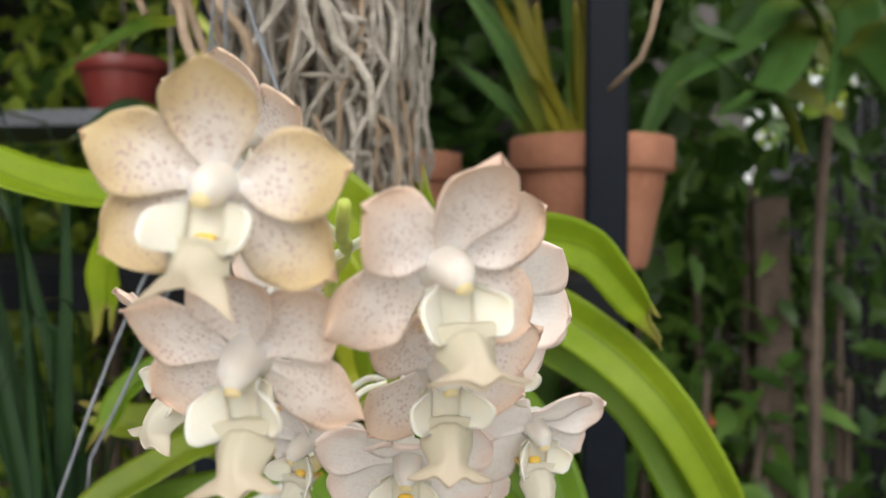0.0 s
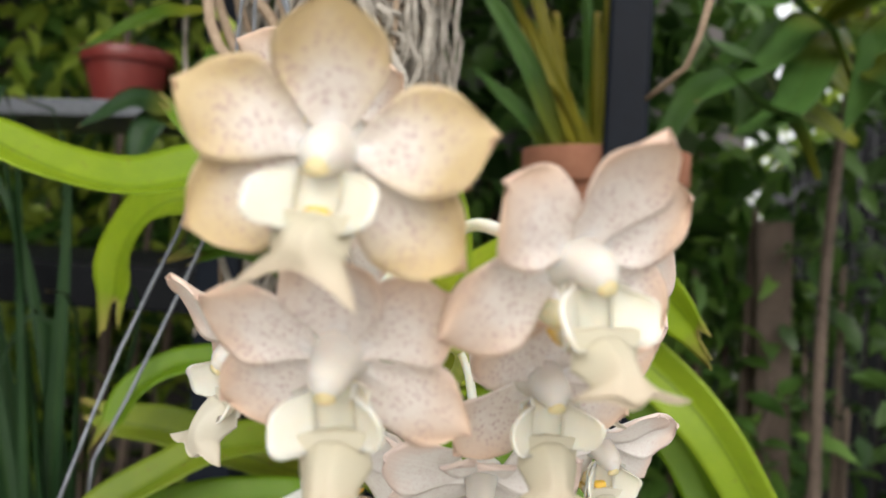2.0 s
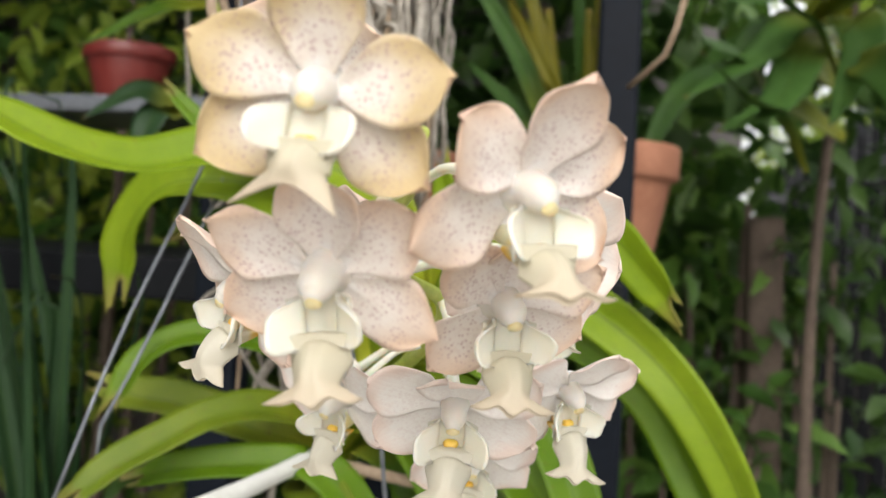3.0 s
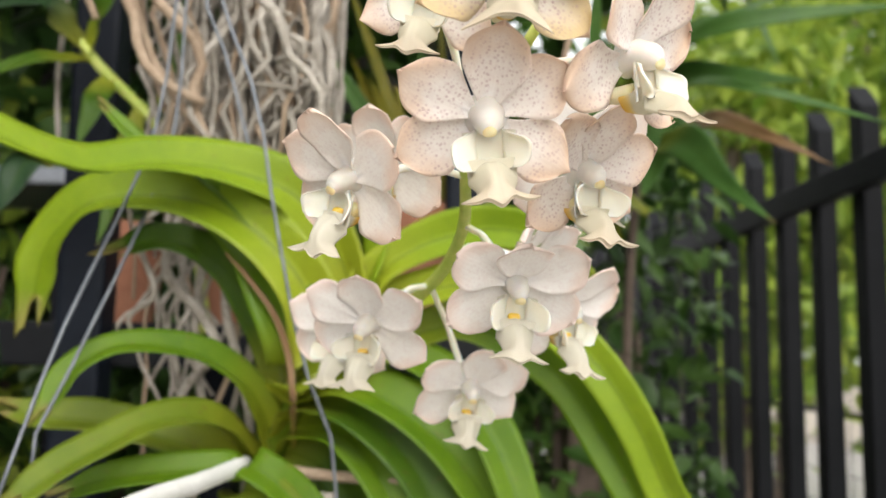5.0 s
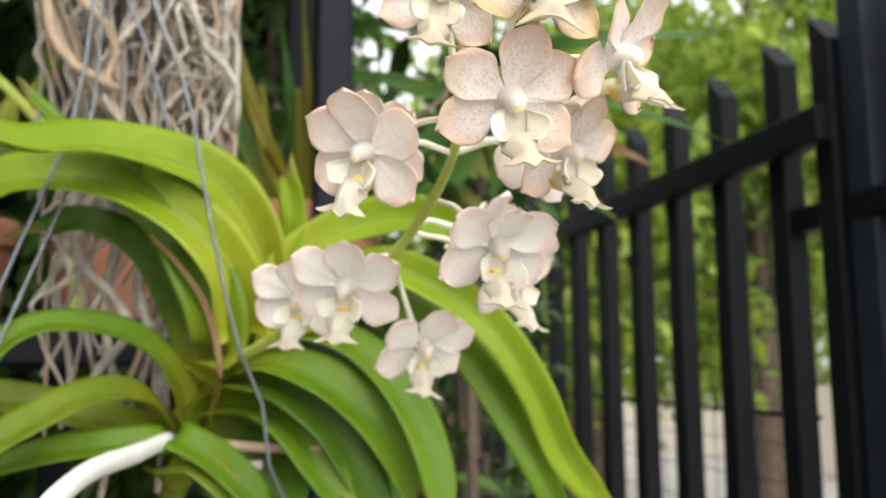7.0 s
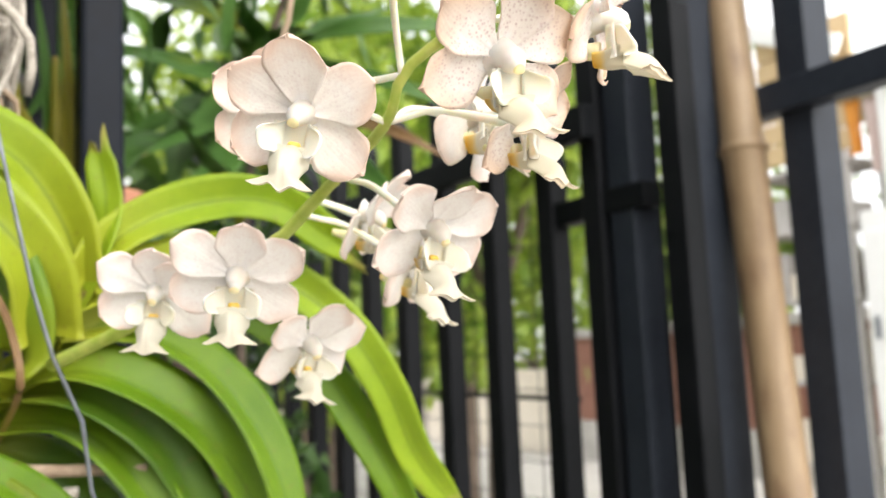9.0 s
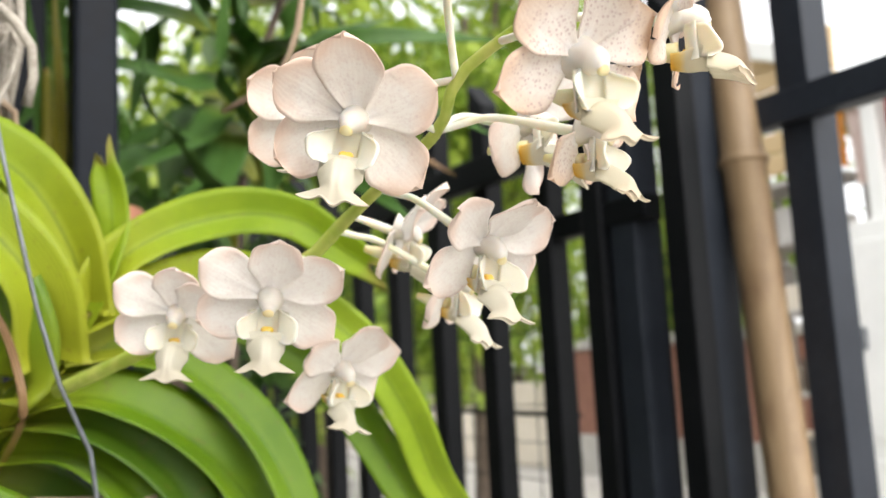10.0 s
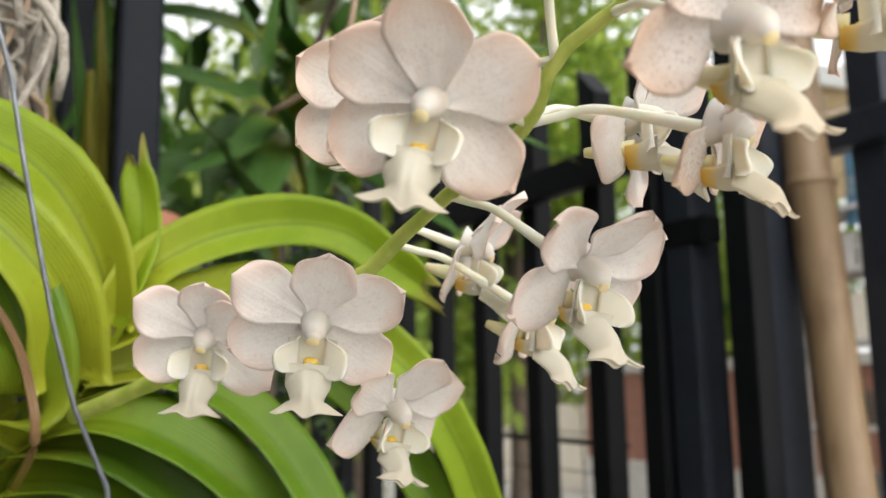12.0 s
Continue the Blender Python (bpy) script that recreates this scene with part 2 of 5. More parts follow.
M_DRY = strap_mat("dry_leaf", (0.15, 0.08, 0.035), (0.27, 0.17, 0.08), 0.5, 0.1)
M_ROOT = rough_mat("root_grey", (0.15, 0.13, 0.10), (0.53, 0.49, 0.425), 90.0, 0.85, 0.0, 0.5, 0.001)
M_ROOT_TAN = rough_mat("root_tan", (0.22, 0.15, 0.095), (0.44, 0.34, 0.24), 70.0, 0.8, 0.0, 0.5, 0.001)
M_ROOT_WHITE = rough_mat("root_white", (0.62, 0.62, 0.58), (0.78, 0.78, 0.74), 60.0, 0.7, 0.0, 0.3, 0.0005)
M_WIRE = rough_mat("wire_grey", (0.11, 0.12, 0.14), (0.24, 0.26, 0.28), 200.0, 0.45, 0.6, 0.2, 0.0003)
M_BLACK = rough_mat("black_paint", (0.004, 0.005, 0.006), (0.009, 0.010, 0.012), 14.0, 0.5, 0.0, 0.15, 0.0006, gloss=0.12)
M_POLE = rough_mat("pole_paint", (0.005, 0.0068, 0.0105), (0.009, 0.0122, 0.0185), 12.0, 0.42, 0.0, 0.15, 0.0006, gloss=0.09)
M_STEEL = rough_mat("steel_paint", (0.017, 0.021, 0.029), (0.029, 0.035, 0.046), 12.0, 0.45, 0.0, 0.15, 0.0006, gloss=0.2)
M_TAN_BOARD = rough_mat("tan_board", (0.48, 0.34, 0.18), (0.60, 0.45, 0.26), 9.0, 0.7, 0.0, 0.3, 0.001)
M_CORAL = flesh_mat("coral_petals", (0.55, 0.10, 0.04), (0.66, 0.19, 0.08))
M_CLAY = rough_mat("terracotta", (0.27, 0.11, 0.06), (0.43, 0.20, 0.12), 22.0, 0.85, 0.0, 0.4, 0.001)
M_RED = rough_mat("red_plastic", (0.13, 0.016, 0.013), (0.19, 0.03, 0.022), 15.0, 0.4, 0.0, 0.1, 0.0005)
M_BAMBOO = culm_mat("bamboo_skin", (0.22, 0.145, 0.075), (0.33, 0.235, 0.135), (0.13, 0.07, 0.035))
M_SOIL = rough_mat("soil", (0.05, 0.035, 0.02), (0.14, 0.10, 0.06), 6.0, 0.95, 0.0, 0.8, 0.01)
M_BARK = rough_mat("bark", (0.06, 0.045, 0.034), (0.16, 0.12, 0.09), 16.0, 0.9, 0.0, 0.8, 0.006)
M_CONCRETE = rough_mat("concrete", (0.34, 0.32, 0.30), (0.52, 0.50, 0.47), 3.0, 0.9, 0.0, 0.4, 0.003)
M_BOUNCE = rough_mat("pale_bounce", (0.46, 0.44, 0.40), (0.62, 0.59, 0.54), 3.0, 0.8, 0.0, 0.3, 0.002)
M_WALL = rough_mat("wall_cream", (0.62, 0.55, 0.45), (0.75, 0.68, 0.58), 2.5, 0.85, 0.0, 0.2, 0.002)
M_HOUSE = rough_mat("house_white", (0.74, 0.74, 0.72), (0.82, 0.82, 0.80), 2.0, 0.8, 0.0, 0.2, 0.002)
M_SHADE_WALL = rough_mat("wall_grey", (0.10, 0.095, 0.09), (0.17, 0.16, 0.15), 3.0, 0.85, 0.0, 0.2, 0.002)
M_BRICK = rough_mat("brick_red", (0.19, 0.085, 0.06), (0.29, 0.14, 0.10), 12.0, 0.9, 0.0, 0.5, 0.003)
M_ORANGE = rough_mat("orange_cloth", (0.52, 0.20, 0.03), (0.66, 0.29, 0.05), 20.0, 0.9, 0.0, 0.2, 0.001)
M_PINK = rough_mat("pink_cloth", (0.50, 0.38, 0.34), (0.62, 0.50, 0.45), 20.0, 0.9, 0.0, 0.2, 0.001)
M_RED_CLOTH = rough_mat("red_cloth", (0.40, 0.03, 0.05), (0.52, 0.06, 0.08), 20.0, 0.9, 0.0, 0.2, 0.001)
M_BLUE_CLOTH = rough_mat("blue_cloth", (0.05, 0.12, 0.18), (0.10, 0.20, 0.28), 20.0, 0.9, 0.0, 0.2, 0.001)
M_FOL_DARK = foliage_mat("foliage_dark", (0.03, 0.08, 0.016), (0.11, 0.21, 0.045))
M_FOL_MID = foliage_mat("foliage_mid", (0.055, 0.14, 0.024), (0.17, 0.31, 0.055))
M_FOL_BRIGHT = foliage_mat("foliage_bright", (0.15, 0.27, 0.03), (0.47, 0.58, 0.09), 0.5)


# ---- mesh helpers ----
def mesh_of(name, verts, faces, mat, uvs=None, smooth=True):
    me = bpy.data.meshes.new(name)
    me.from_pydata([tuple(v) for v in verts], [], faces)
    if uvs is not None:
        layer = me.uv_layers.new(name="UVMap")
        flat = np.array(uvs, dtype=np.float32)
        loops = np.empty(len(me.loops), dtype=np.int32)
        me.loops.foreach_get("vertex_index", loops)
        layer.data.foreach_set("uv", flat[loops].ravel())
    if smooth:
        me.polygons.foreach_set("use_smooth", [True] * len(me.polygons))
    me.materials.append(mat)
    me.update()
    return me


def bm_mesh(name, bm, mat, smooth=False):
    me = bpy.data.meshes.new(name)
    bmesh.ops.recalc_face_normals(bm, faces=bm.faces)
    bm.to_mesh(me)
    bm.free()
    if smooth:
        me.polygons.foreach_set("use_smooth", [True] * len(me.polygons))
    me.materials.append(mat)
    return me


def part(name, me, parent, label="", m=None):
    ob = new(name, me)
    ob.parent = parent
    if m is not None:
        ob.matrix_local = m
    if label:
        ob["label"] = label
    return ob


def thing(name, at, label, category, group="", kind=""):
    ob = new(name)
    ob.location = at
    ob.empty_display_size = 0.02
    return tagged(ob, label, category, group, kind)


def grid_shell(front, back, nu, nv):
    """Closes two equal grids of points into one thin solid."""
    verts = list(front) + list(back)
    k = nu * nv
    faces = []
    for j in range(nv - 1):
        for i in range(nu - 1):
            a = j * nu + i
            faces.append((a, a + 1, a + nu + 1, a + nu))
            faces.append((k + a, k + a + nu, k + a + nu + 1, k + a + 1))
    for j in range(nv - 1):
        for i, flip in ((0, False), (nu - 1, True)):
            a = j * nu + i
            f = (a, a + nu, k + a + nu, k + a)
            faces.append(f[::-1] if flip else f)
    for i in range(nu - 1):
        for j, flip in ((0, True), (nv - 1, False)):
            a = j * nu + i
            f = (a, a + 1, k + a + 1, k + a)
            faces.append(f if flip else f[::-1])
    return verts, faces


def spline(points, n):
    """Even steps along a smooth curve through the points."""
    p = [Vector(v) for v in points]
    p = [p[0] * 2 - p[1], *p, p[-1] * 2 - p[-2]]
    raw = []
    for i in range(1, len(p) - 2):
        for k in range(12):
            t = k / 12
            a, b, c, d = p[i - 1 : i + 3]
            raw.append(0.5 * ((2 * b) + (c - a) * t + (2 * a - 5 * b + 4 * c - d) * t * t + (3 * b - a - 3 * c + d) * t ** 3))
    raw.append(p[-2])
    at = [0.0]
    for a, b in zip(raw, raw[1:]):
        at.append(at[-1] + (b - a).length)
    out, k = [], 0
    for i in range(n):
        want = at[-1] * i / (n - 1)
        while k < len(at) - 2 and at[k + 1] < want:
            k += 1
        f = (want - at[k]) / max(1e-9, at[k + 1] - at[k])
        out.append(raw[k].lerp(raw[k + 1], min(1.0, f)))
    return out


def tube_mesh(name, points, radii, mat, steps=16, sides=8, wobble=0.0, seed=0):
    """A tapered, slightly uneven rod along a smooth curve."""
    pts = spline(points, steps)
    rng = random.Random(seed)
    verts, faces, uvs = [], [], []
    side = None
    for i, c in enumerate(pts):
        tan = (pts[min(i + 1, steps - 1)] - pts[max(i - 1, 0)]).normalized()
        if side is None:
            side = tan.orthogonal().normalized()
        side = (side - tan * side.dot(tan)).normalized()
        other = tan.cross(side)
        f = i / (steps - 1) * (len(radii) - 1)
        k = min(int(f), len(radii) - 2)
        r = radii[k] + (radii[k + 1] - radii[k]) * (f - k)
        r *= 1 + wobble * rng.uniform(-1, 1)
        for j in range(sides):
            a = 2 * math.pi * j / sides
            verts.append(c + (side * math.cos(a) + other * math.sin(a)) * r)
            uvs.append((j / sides, i / (steps - 1)))
    for i in range(steps - 1):
        for j in range(sides):
            a, b = i * sides + j, i * sides + (j + 1) % sides
            faces.append((a, b, b + sides, a + sides))
    faces.append(tuple(range(sides))[::-1])
    faces.append(tuple((steps - 1) * sides + j for j in range(sides)))
    return mesh_of(name, verts, faces, mat, uvs)


def strap_mesh(name, points, width, mat, fold=0.68, thick=0.0011, twist=0.0, twist0=0.0, tip="bite", seed=0, steps=34, face=45.0, foot=0.8):
    """A channelled strap leaf along a curve, with a bitten or pointed tip."""
    nu = 9
    pts = spline(points, steps)
    rng = random.Random(seed)
    front, back, uvs = [], [], []
    bite = [rng.uniform(-0.5, 0.5) for _ in range(nu)]
    up = Vector((0, -math.sin(radians(face)), math.cos(radians(face))))
    for j, c in enumerate(pts):
        s = j / (steps - 1)
        tan = (pts[min(j + 1, steps - 1)] - pts[max(j - 1, 0)]).normalized()
        nor0 = (up - tan * up.dot(tan)).normalized()
        side = tan.cross(nor0)
        a = radians(twist0 + twist * s)
        sd = side * math.cos(a) + nor0 * math.sin(a)
        nor = sd.cross(tan)
        if tip == "point":
            w = width / 2 * (0.35 + 0.65 * min(1, s / 0.25)) * max(0.03, 1 - s ** 2.6)
        else:
            w = width / 2 * (foot + (1 - foot) * min(1, s / 0.42)) * (1 - 0.30 * s ** 3) * (1.0 if s < 0.9 else 1 - 0.45 * ((s - 0.9) / 0.1) ** 2)
        w *= 1 + 0.03 * math.sin(9 * s + seed)
        fd = fold * (1 - 0.45 * s) + 0.4 * max(0.0, 1 - s / 0.22)
        for i in range(nu):
            u = i / (nu - 1) * 2 - 1
            h = fd * w * (abs(u) ** 1.12 - 0.4) + 0.00035 * math.sin(14 * s + 3 * u + seed)
            p = c + sd * (u * w) + nor * h
            if tip == "bite" and j == steps - 1:
                p = p + tan * width * (0.38 * (abs(u) - 0.5) + 0.22 * bite[i] + (0.35 if u > 0.3 else 0))
            t = thick * (1 - 0.75 * abs(u) ** 3)
            front.append(p + nor * t / 2)
            back.append(p - nor * t / 2)
            uvs.append((i / (nu - 1), s))
    verts, faces = grid_shell(front, back, nu, steps)
    return mesh_of(name, verts, faces, mat, uvs + uvs)


def lathe_mesh(name, profile, mat, sides=40):
    """A turned shape from (radius, height) pairs."""
    verts, faces = [], []
    for r, z in profile:
        for j in range(sides):
            a = 2 * math.pi * j / sides
            verts.append((r * math.cos(a), r * math.sin(a), z))
    for i in range(len(profile) - 1):
        for j in range(sides):
            a, b = i * sides + j, i * sides + (j + 1) % sides
            faces.append((a, b, b + sides, a + sides))
    faces.append(tuple(range(sides))[::-1])
    faces.append(tuple((len(profile) - 1) * sides + j for j in range(sides)))
    return mesh_of(name, verts, faces, mat)


def bar_mesh(name, size, mat, bevel=0.003):
    """A bevelled bar, centred on its origin."""
    bm = bmesh.new()
    bmesh.ops.create_cube(bm, size=1.0, matrix=Matrix.Diagonal((*size, 1)))
    bmesh.ops.bevel(bm, geom=bm.edges[:], offset=min(bevel, min(size) * 0.3), segments=2, profile=0.6, affect="EDGES")
    return bm_mesh(name, bm, mat)


def leaf_cloud_mesh(name, n, mat, place, length, width, seed, droop=0.5):
    """Many small folded leaves; place(rng) gives a spot for each."""
    rng = np.random.RandomState(seed)
    verts, faces = [], []
    for k in range(n):
        c = np.array(place(rng))
        az, el, roll = rng.uniform(0, 2 * np.pi), rng.normal(-droop, 0.5), rng.uniform(-1, 1)
        d = np.array((np.cos(az) * np.cos(el), np.sin(az) * np.cos(el), np.sin(el)))
        s = np.cross(d, (0, 0, 1.0)) + 1e-6
        s /= np.linalg.norm(s)
        u = np.cross(s, d)
        s, u = s * np.cos(roll) + u * np.sin(roll), u * np.cos(roll) - s * np.sin(roll)
        ln, w = length * rng.uniform(0.6, 1.3), width * rng.uniform(0.7, 1.25)
        b = len(verts)
        verts += [c, c + d * ln * 0.35 + s * w / 2 + u * w * 0.18, c + d * ln * 0.35 - s * w / 2 + u * w * 0.18, c + d * ln * 0.4,
                  c + d * ln * 0.72 + s * w * 0.36 + u * w * 0.06, c + d * ln * 0.72 - s * w * 0.36 + u * w * 0.06, c + d * ln * 0.75 - u * w * 0.08, c + d * ln - u * w * 0.35]
        faces += [(b, b + 3, b + 1), (b, b + 2, b + 3), (b + 1, b + 3, b + 6, b + 4), (b + 3, b + 2, b + 5, b + 6), (b + 4, b + 6, b + 7), (b + 6, b + 5, b + 7)]
    return mesh_of(name, verts, faces, mat)


# ---- setting ----
def sheet(name, x0, y0, x1, y1, z, mat, label, cuts=24):
    bm = bmesh.new()
    bmesh.ops.create_grid(bm, x_segments=cuts, y_segments=cuts, size=0.5, matrix=Matrix.Translation(((x0 + x1) / 2, (y0 + y1) / 2, z)) @ Matrix.Diagonal((x1 - x0, y1 - y0, 1, 1)))
    return tagged(new(name, bm_mesh(name, bm, mat)), label, "ground", kind="structure")


sheet("ground", -300, -300, 300, 300, 0.0, M_SOIL, "dark bare garden soil running out to the horizon")
# unseen pale floor, added to bounce light up into the flowers
sheet("bounce_floor", -1.6, -5, 0.55, 0.42, 0.012, M_BOUNCE, "pale floor added under the plants to bounce light")
sheet("road", 1.4, -40, 7.6, 60, 0.02, M_CONCRETE, "pale dusty concrete lane outside the fence")
boundary = tagged(new("wall_lane", bar_mesh("wall_lane", (0.18, 60, 1.18), M_WALL, 0.02)), "low pale rendered wall across the lane", "wall", kind="structure")
boundary.location = (7.8, 14, 0.59)


# ---- fence, gate posts, bamboo ----
def picket_mesh(w, d, h):
    """A square tube with a slanting cut at the top; its foot is at the origin."""
    bm = bmesh.new()
    bmesh.ops.create_cube(bm, size=1.0, matrix=Matrix.Translation((0, 0, h / 2)) @ Matrix.Diagonal((d, w, h, 1)))
    for v in bm.verts:
        if v.co.z > h / 2 and v.co.y < 0:
            v.co.z -= w * 1.1
    bmesh.ops.bevel(bm, geom=[e for e in bm.edges if abs(e.verts[0].co.z - e.verts[1].co.z) > h / 2], offset=w * 0.1, segments=2, profile=0.5, affect="EDGES")
    return bm_mesh("picket", bm, M_BLACK)


fence = thing("sliding_gate", (0.605, 0.8, 0), "black painted steel picket gate with slant-cut tubes", "gate")
pk = picket_mesh(0.034, 0.030, 1.752)
for i in range(-3, 22):
    part("picket", pk, fence, m=Matrix.Translation((0.0145, 0.1175 + 0.134 * i + (0.04 if i < -1 else 0.0), 0.06)))
for z, x, n in ((1.672, -0.012, 3.4), (0.16, -0.012, 3.4)):
    part("rail", bar_mesh("rail", (0.022, n, 0.042), M_BLACK), fence, m=Matrix.Translation((x, n / 2 - 0.13, z)))
part("lock_bar", bar_mesh("lock_bar", (0.03, 0.17, 0.03), M_BLACK), fence, m=Matrix.Translation((0.02, -0.11, 1.574)))
part("tension_rod", tube_mesh("tension_rod", [(0, -0.02, 1.338), (0, 1.2, 1.352), (0, 3.2, 1.36)], [0.0035, 0.0035], M_BLACK, 12, 8), fence, m=Matrix.Translation((0.04, 0, 0)))
for k in range(26):
    part("mesh_wire", tube_mesh("mesh_wire", [(0.05, 0, 0.30 + k * 0.05), (0.05, 1.6, 0.30 + k * 0.05), (0.05, 3.2, 0.30 + k * 0.05)], [0.0009, 0.0009], M_BLACK, 6, 5), fence)
for k in range(60):
    part("mesh_wire", tube_mesh("mesh_wire", [(0.052, 0.03 + k * 0.053, 0.1), (0.052, 0.03 + k * 0.053, 0.9), (0.052, 0.03 + k * 0.053, 1.62)], [0.0009, 0.0009], M_BLACK, 4, 5), fence)

yard_fence = thing("yard_fence", (0.73, 0.2, 0), "black steel yard fence with thick square posts", "fence")
for x, y, w, d, h in ((-0.095, 0.445, 0.045, 0.04, 2.6), (-0.055, 0.385, 0.055, 0.05, 2.6), (0.02, 0.285, 0.045, 0.04, 2.6), (0.02, -0.25, 0.05, 0.05, 2.6), (0.02, -0.75, 0.05, 0.05, 2.6)):
    part("post", bar_mesh("post", (w, d, h), M_STEEL), yard_fence, m=Matrix.Translation((x, y, h / 2)))
for z in (1.668, 0.3):
    part("rail", bar_mesh("rail", (0.03, 1.35, 0.036), M_STEEL), yard_fence, m=Matrix.Translation((0.0, -0.33, z)))

bamboo = thing("bamboo_pole", (0.619, 0.384, 0), "weathered tan bamboo pole leaning on the fence rail", "pole")
lean = Vector((0.0532, 0.097, 1.0)).to_track_quat("Z", "Y").to_matrix().to_4x4()
nodes_at = [0.0, 0.24, 0.52, 0.84, 1.20, 1.625, 2.02, 2.40]
prof = []
for a, b in zip(nodes_at, nodes_at[1:]):
    prof += [(0.0262, a + 0.004), (0.0238, a + 0.012), (0.0232, (a + b) / 2), (0.0240, b - 0.008), (0.0268, b - 0.002)]
part("culm", lathe_mesh("culm", prof, M_BAMBOO, 28), bamboo, m=lean)
for z in nodes_at[1:-1]:
    part("node_ring", lathe_mesh("node_ring", [(0.0255, z - 0.005), (0.0278, z - 0.001), (0.0272, z + 0.003), (0.0252, z + 0.006)], M_BAMBOO, 28), bamboo, m=lean)
    part("bud_scar", lathe_mesh("bud_scar", [(0.0005, 0.004), (0.004, 0.003), (0.006, 0.0)], M_BARK, 12), bamboo, "dark bud scar",
         lean @ Matrix.Translation((-0.0205, -0.0175, z + 0.004)) @ Matrix.Rotation(radians(-130), 4, "Z") @ Matrix.Rotation(radians(90), 4, "Y"))


# ---- the orchid ----
def petal_mesh(name, length, width, mat, seed, cup=0.12, back=0.15, wave=0.05, point=0.0, claw=0.11, hood=0.0):
    """A clawed, bluntly pointed petal rising along z, its face towards -y."""
    nu, nv = 15, 22
    rng = random.Random(seed)
    ph, ph2, ph3 = rng.uniform(0, 6.3), rng.uniform(0, 6.3), rng.uniform(0, 6.3)
    lop, twist = rng.uniform(-0.03, 0.03), rng.uniform(-0.16, 0.16)
    front, rear, uvs = [], [], []
    for j in range(nv):
        s = 1 - (1 - j / (nv - 1)) ** 1.35
        if s < 0.62:
            k = s / 0.62
            w = claw + (1 - claw) * (k * k * (3 - 2 * k)) ** 0.95
        else:
            k = (s - 0.62) / 0.38
            w = max(0.0, 1 - k ** (2.2 - point)) ** (0.55 + 0.2 * point)
        w = max(w, 0.035) * width / 2
        for i in range(nu):
            u = i / (nu - 1) * 2 - 1
            rim = 1 + 0.030 * u * u * math.sin(9 * s + ph3 + 2 * u) + 0.018 * u * u * math.sin(21 * s + ph)
            x = u * w * rim + lop * length * s * s
            z = length * (s - 0.06 * (u * u) * s)
            y = back * length * s * s - cup * length * (u * u) * math.sin(math.pi * min(1, s * 1.05)) * 0.5
            y += wave * length * s * (0.6 * math.sin(2.6 * u + ph) + 0.5 * u * u * math.sin(5.0 * s + ph2))
            y += 0.030 * length * abs(u) ** 3 * math.sin(11 * s + ph3 + 3 * u) + twist * u * w * s
            y -= 0.014 * length * math.exp(-(u / 0.16) ** 2) * (1 - s)
            y -= hood * length * max(0.0, s - 0.55) ** 2 * 2.2
            t = 0.00020 * (1.3 - 0.7 * s)
            front.append((x, y - t, z))
            rear.append((x, y + t, z))
            uvs.append((i / (nu - 1), s))
    verts, faces = grid_shell(front, rear, nu, nv)
    return mesh_of(name, verts, faces, mat, uvs + uvs)


def lip_mesh(L, seed, reach, swing, drop, cream=False, horn=0.0):
    """The fleshy tongue: shouldered, waisted and flared into two horns."""
    nu, nv = 17, 28
    rng = random.Random(seed)
    horn_a, horn_b = rng.uniform(0.8, 1.2), rng.uniform(0.8, 1.2)
    a, e = radians(swing), radians(drop)
    root = Vector((0, -0.40, -0.45))
    end = Vector((0, -0.40, -0.30)) + 0.8 * reach * Vector((math.sin(a) * math.cos(e), -math.cos(a) * math.cos(e), -math.sin(e)))
    mid = root.lerp(end, 0.5) + Vector((0, -0.05, 0.05))
    spine = spline([Vector(p) * L for p in ((0, -0.05, -0.53), (0, -0.24, -0.50), root, mid, root.lerp(end, 0.82) + Vector((0, -0.02, 0.02)), end)], nv)
    across = Vector((math.cos(a), math.sin(a), 0))
    front, rear, uvs = [], [], []
    for j, c in enumerate(spine):
        s = j / (nv - 1)
        tan = (spine[min(j + 1, nv - 1)] - spine[max(j - 1, 0)]).normalized()
        side = Vector((1, 0, 0)).lerp(across, s)
        nor = tan.cross(side).normalized()
        if nor.y > 0:
            nor = -nor
        w = 0.175 + 0.075 * math.exp(-((s - 0.42) / 0.2) ** 2) + 0.14 * max(0.0, (s - 0.82) / 0.18) ** 0.9 + 0.05 * horn * s
        th = (0.20 * math.sin(math.pi * min(1, 0.12 + 0.82 * s)) + 0.012) * L
        for i in range(nu):
            u = i / (nu - 1) * 2 - 1
            f = max(0.0, (s - 0.80) / 0.20)
            tip = max(0.0, (abs(u) - 0.62) / 0.38) ** 1.4 * (horn_a if u < 0 else horn_b)
            pull = f * L * (0.035 * (1 - horn) * math.cos(2 * math.pi * u) - 0.05 * tip + 0.012 * math.sin(9 * u + seed) + 0.22 * horn * max(0.0, (abs(u) - 0.3) / 0.7) ** 1.4)
            arch = -0.13 * L * u * u * (0.6 + 0.5 * s) * (1 - 0.6 * f) + 0.04 * L * tip * f
            groove = -0.022 * L * math.exp(-(u / 0.18) ** 2) * (0.3 + s)
            p = c + side * (u * w * L + math.copysign(0.075 * L * tip * f, u)) + nor * (arch + groove) + tan * pull
            half = th * (1 - u * u * 0.93) * 0.5 + 0.00018
            front.append(p + nor * half)
            rear.append(p - nor * half)
            uvs.append((i / (nu - 1), s))
    verts, faces = grid_shell(front, rear, nu, nv)
    return mesh_of("lip", verts, faces, M_LIP_CREAM if cream else M_LIP, uvs + uvs)


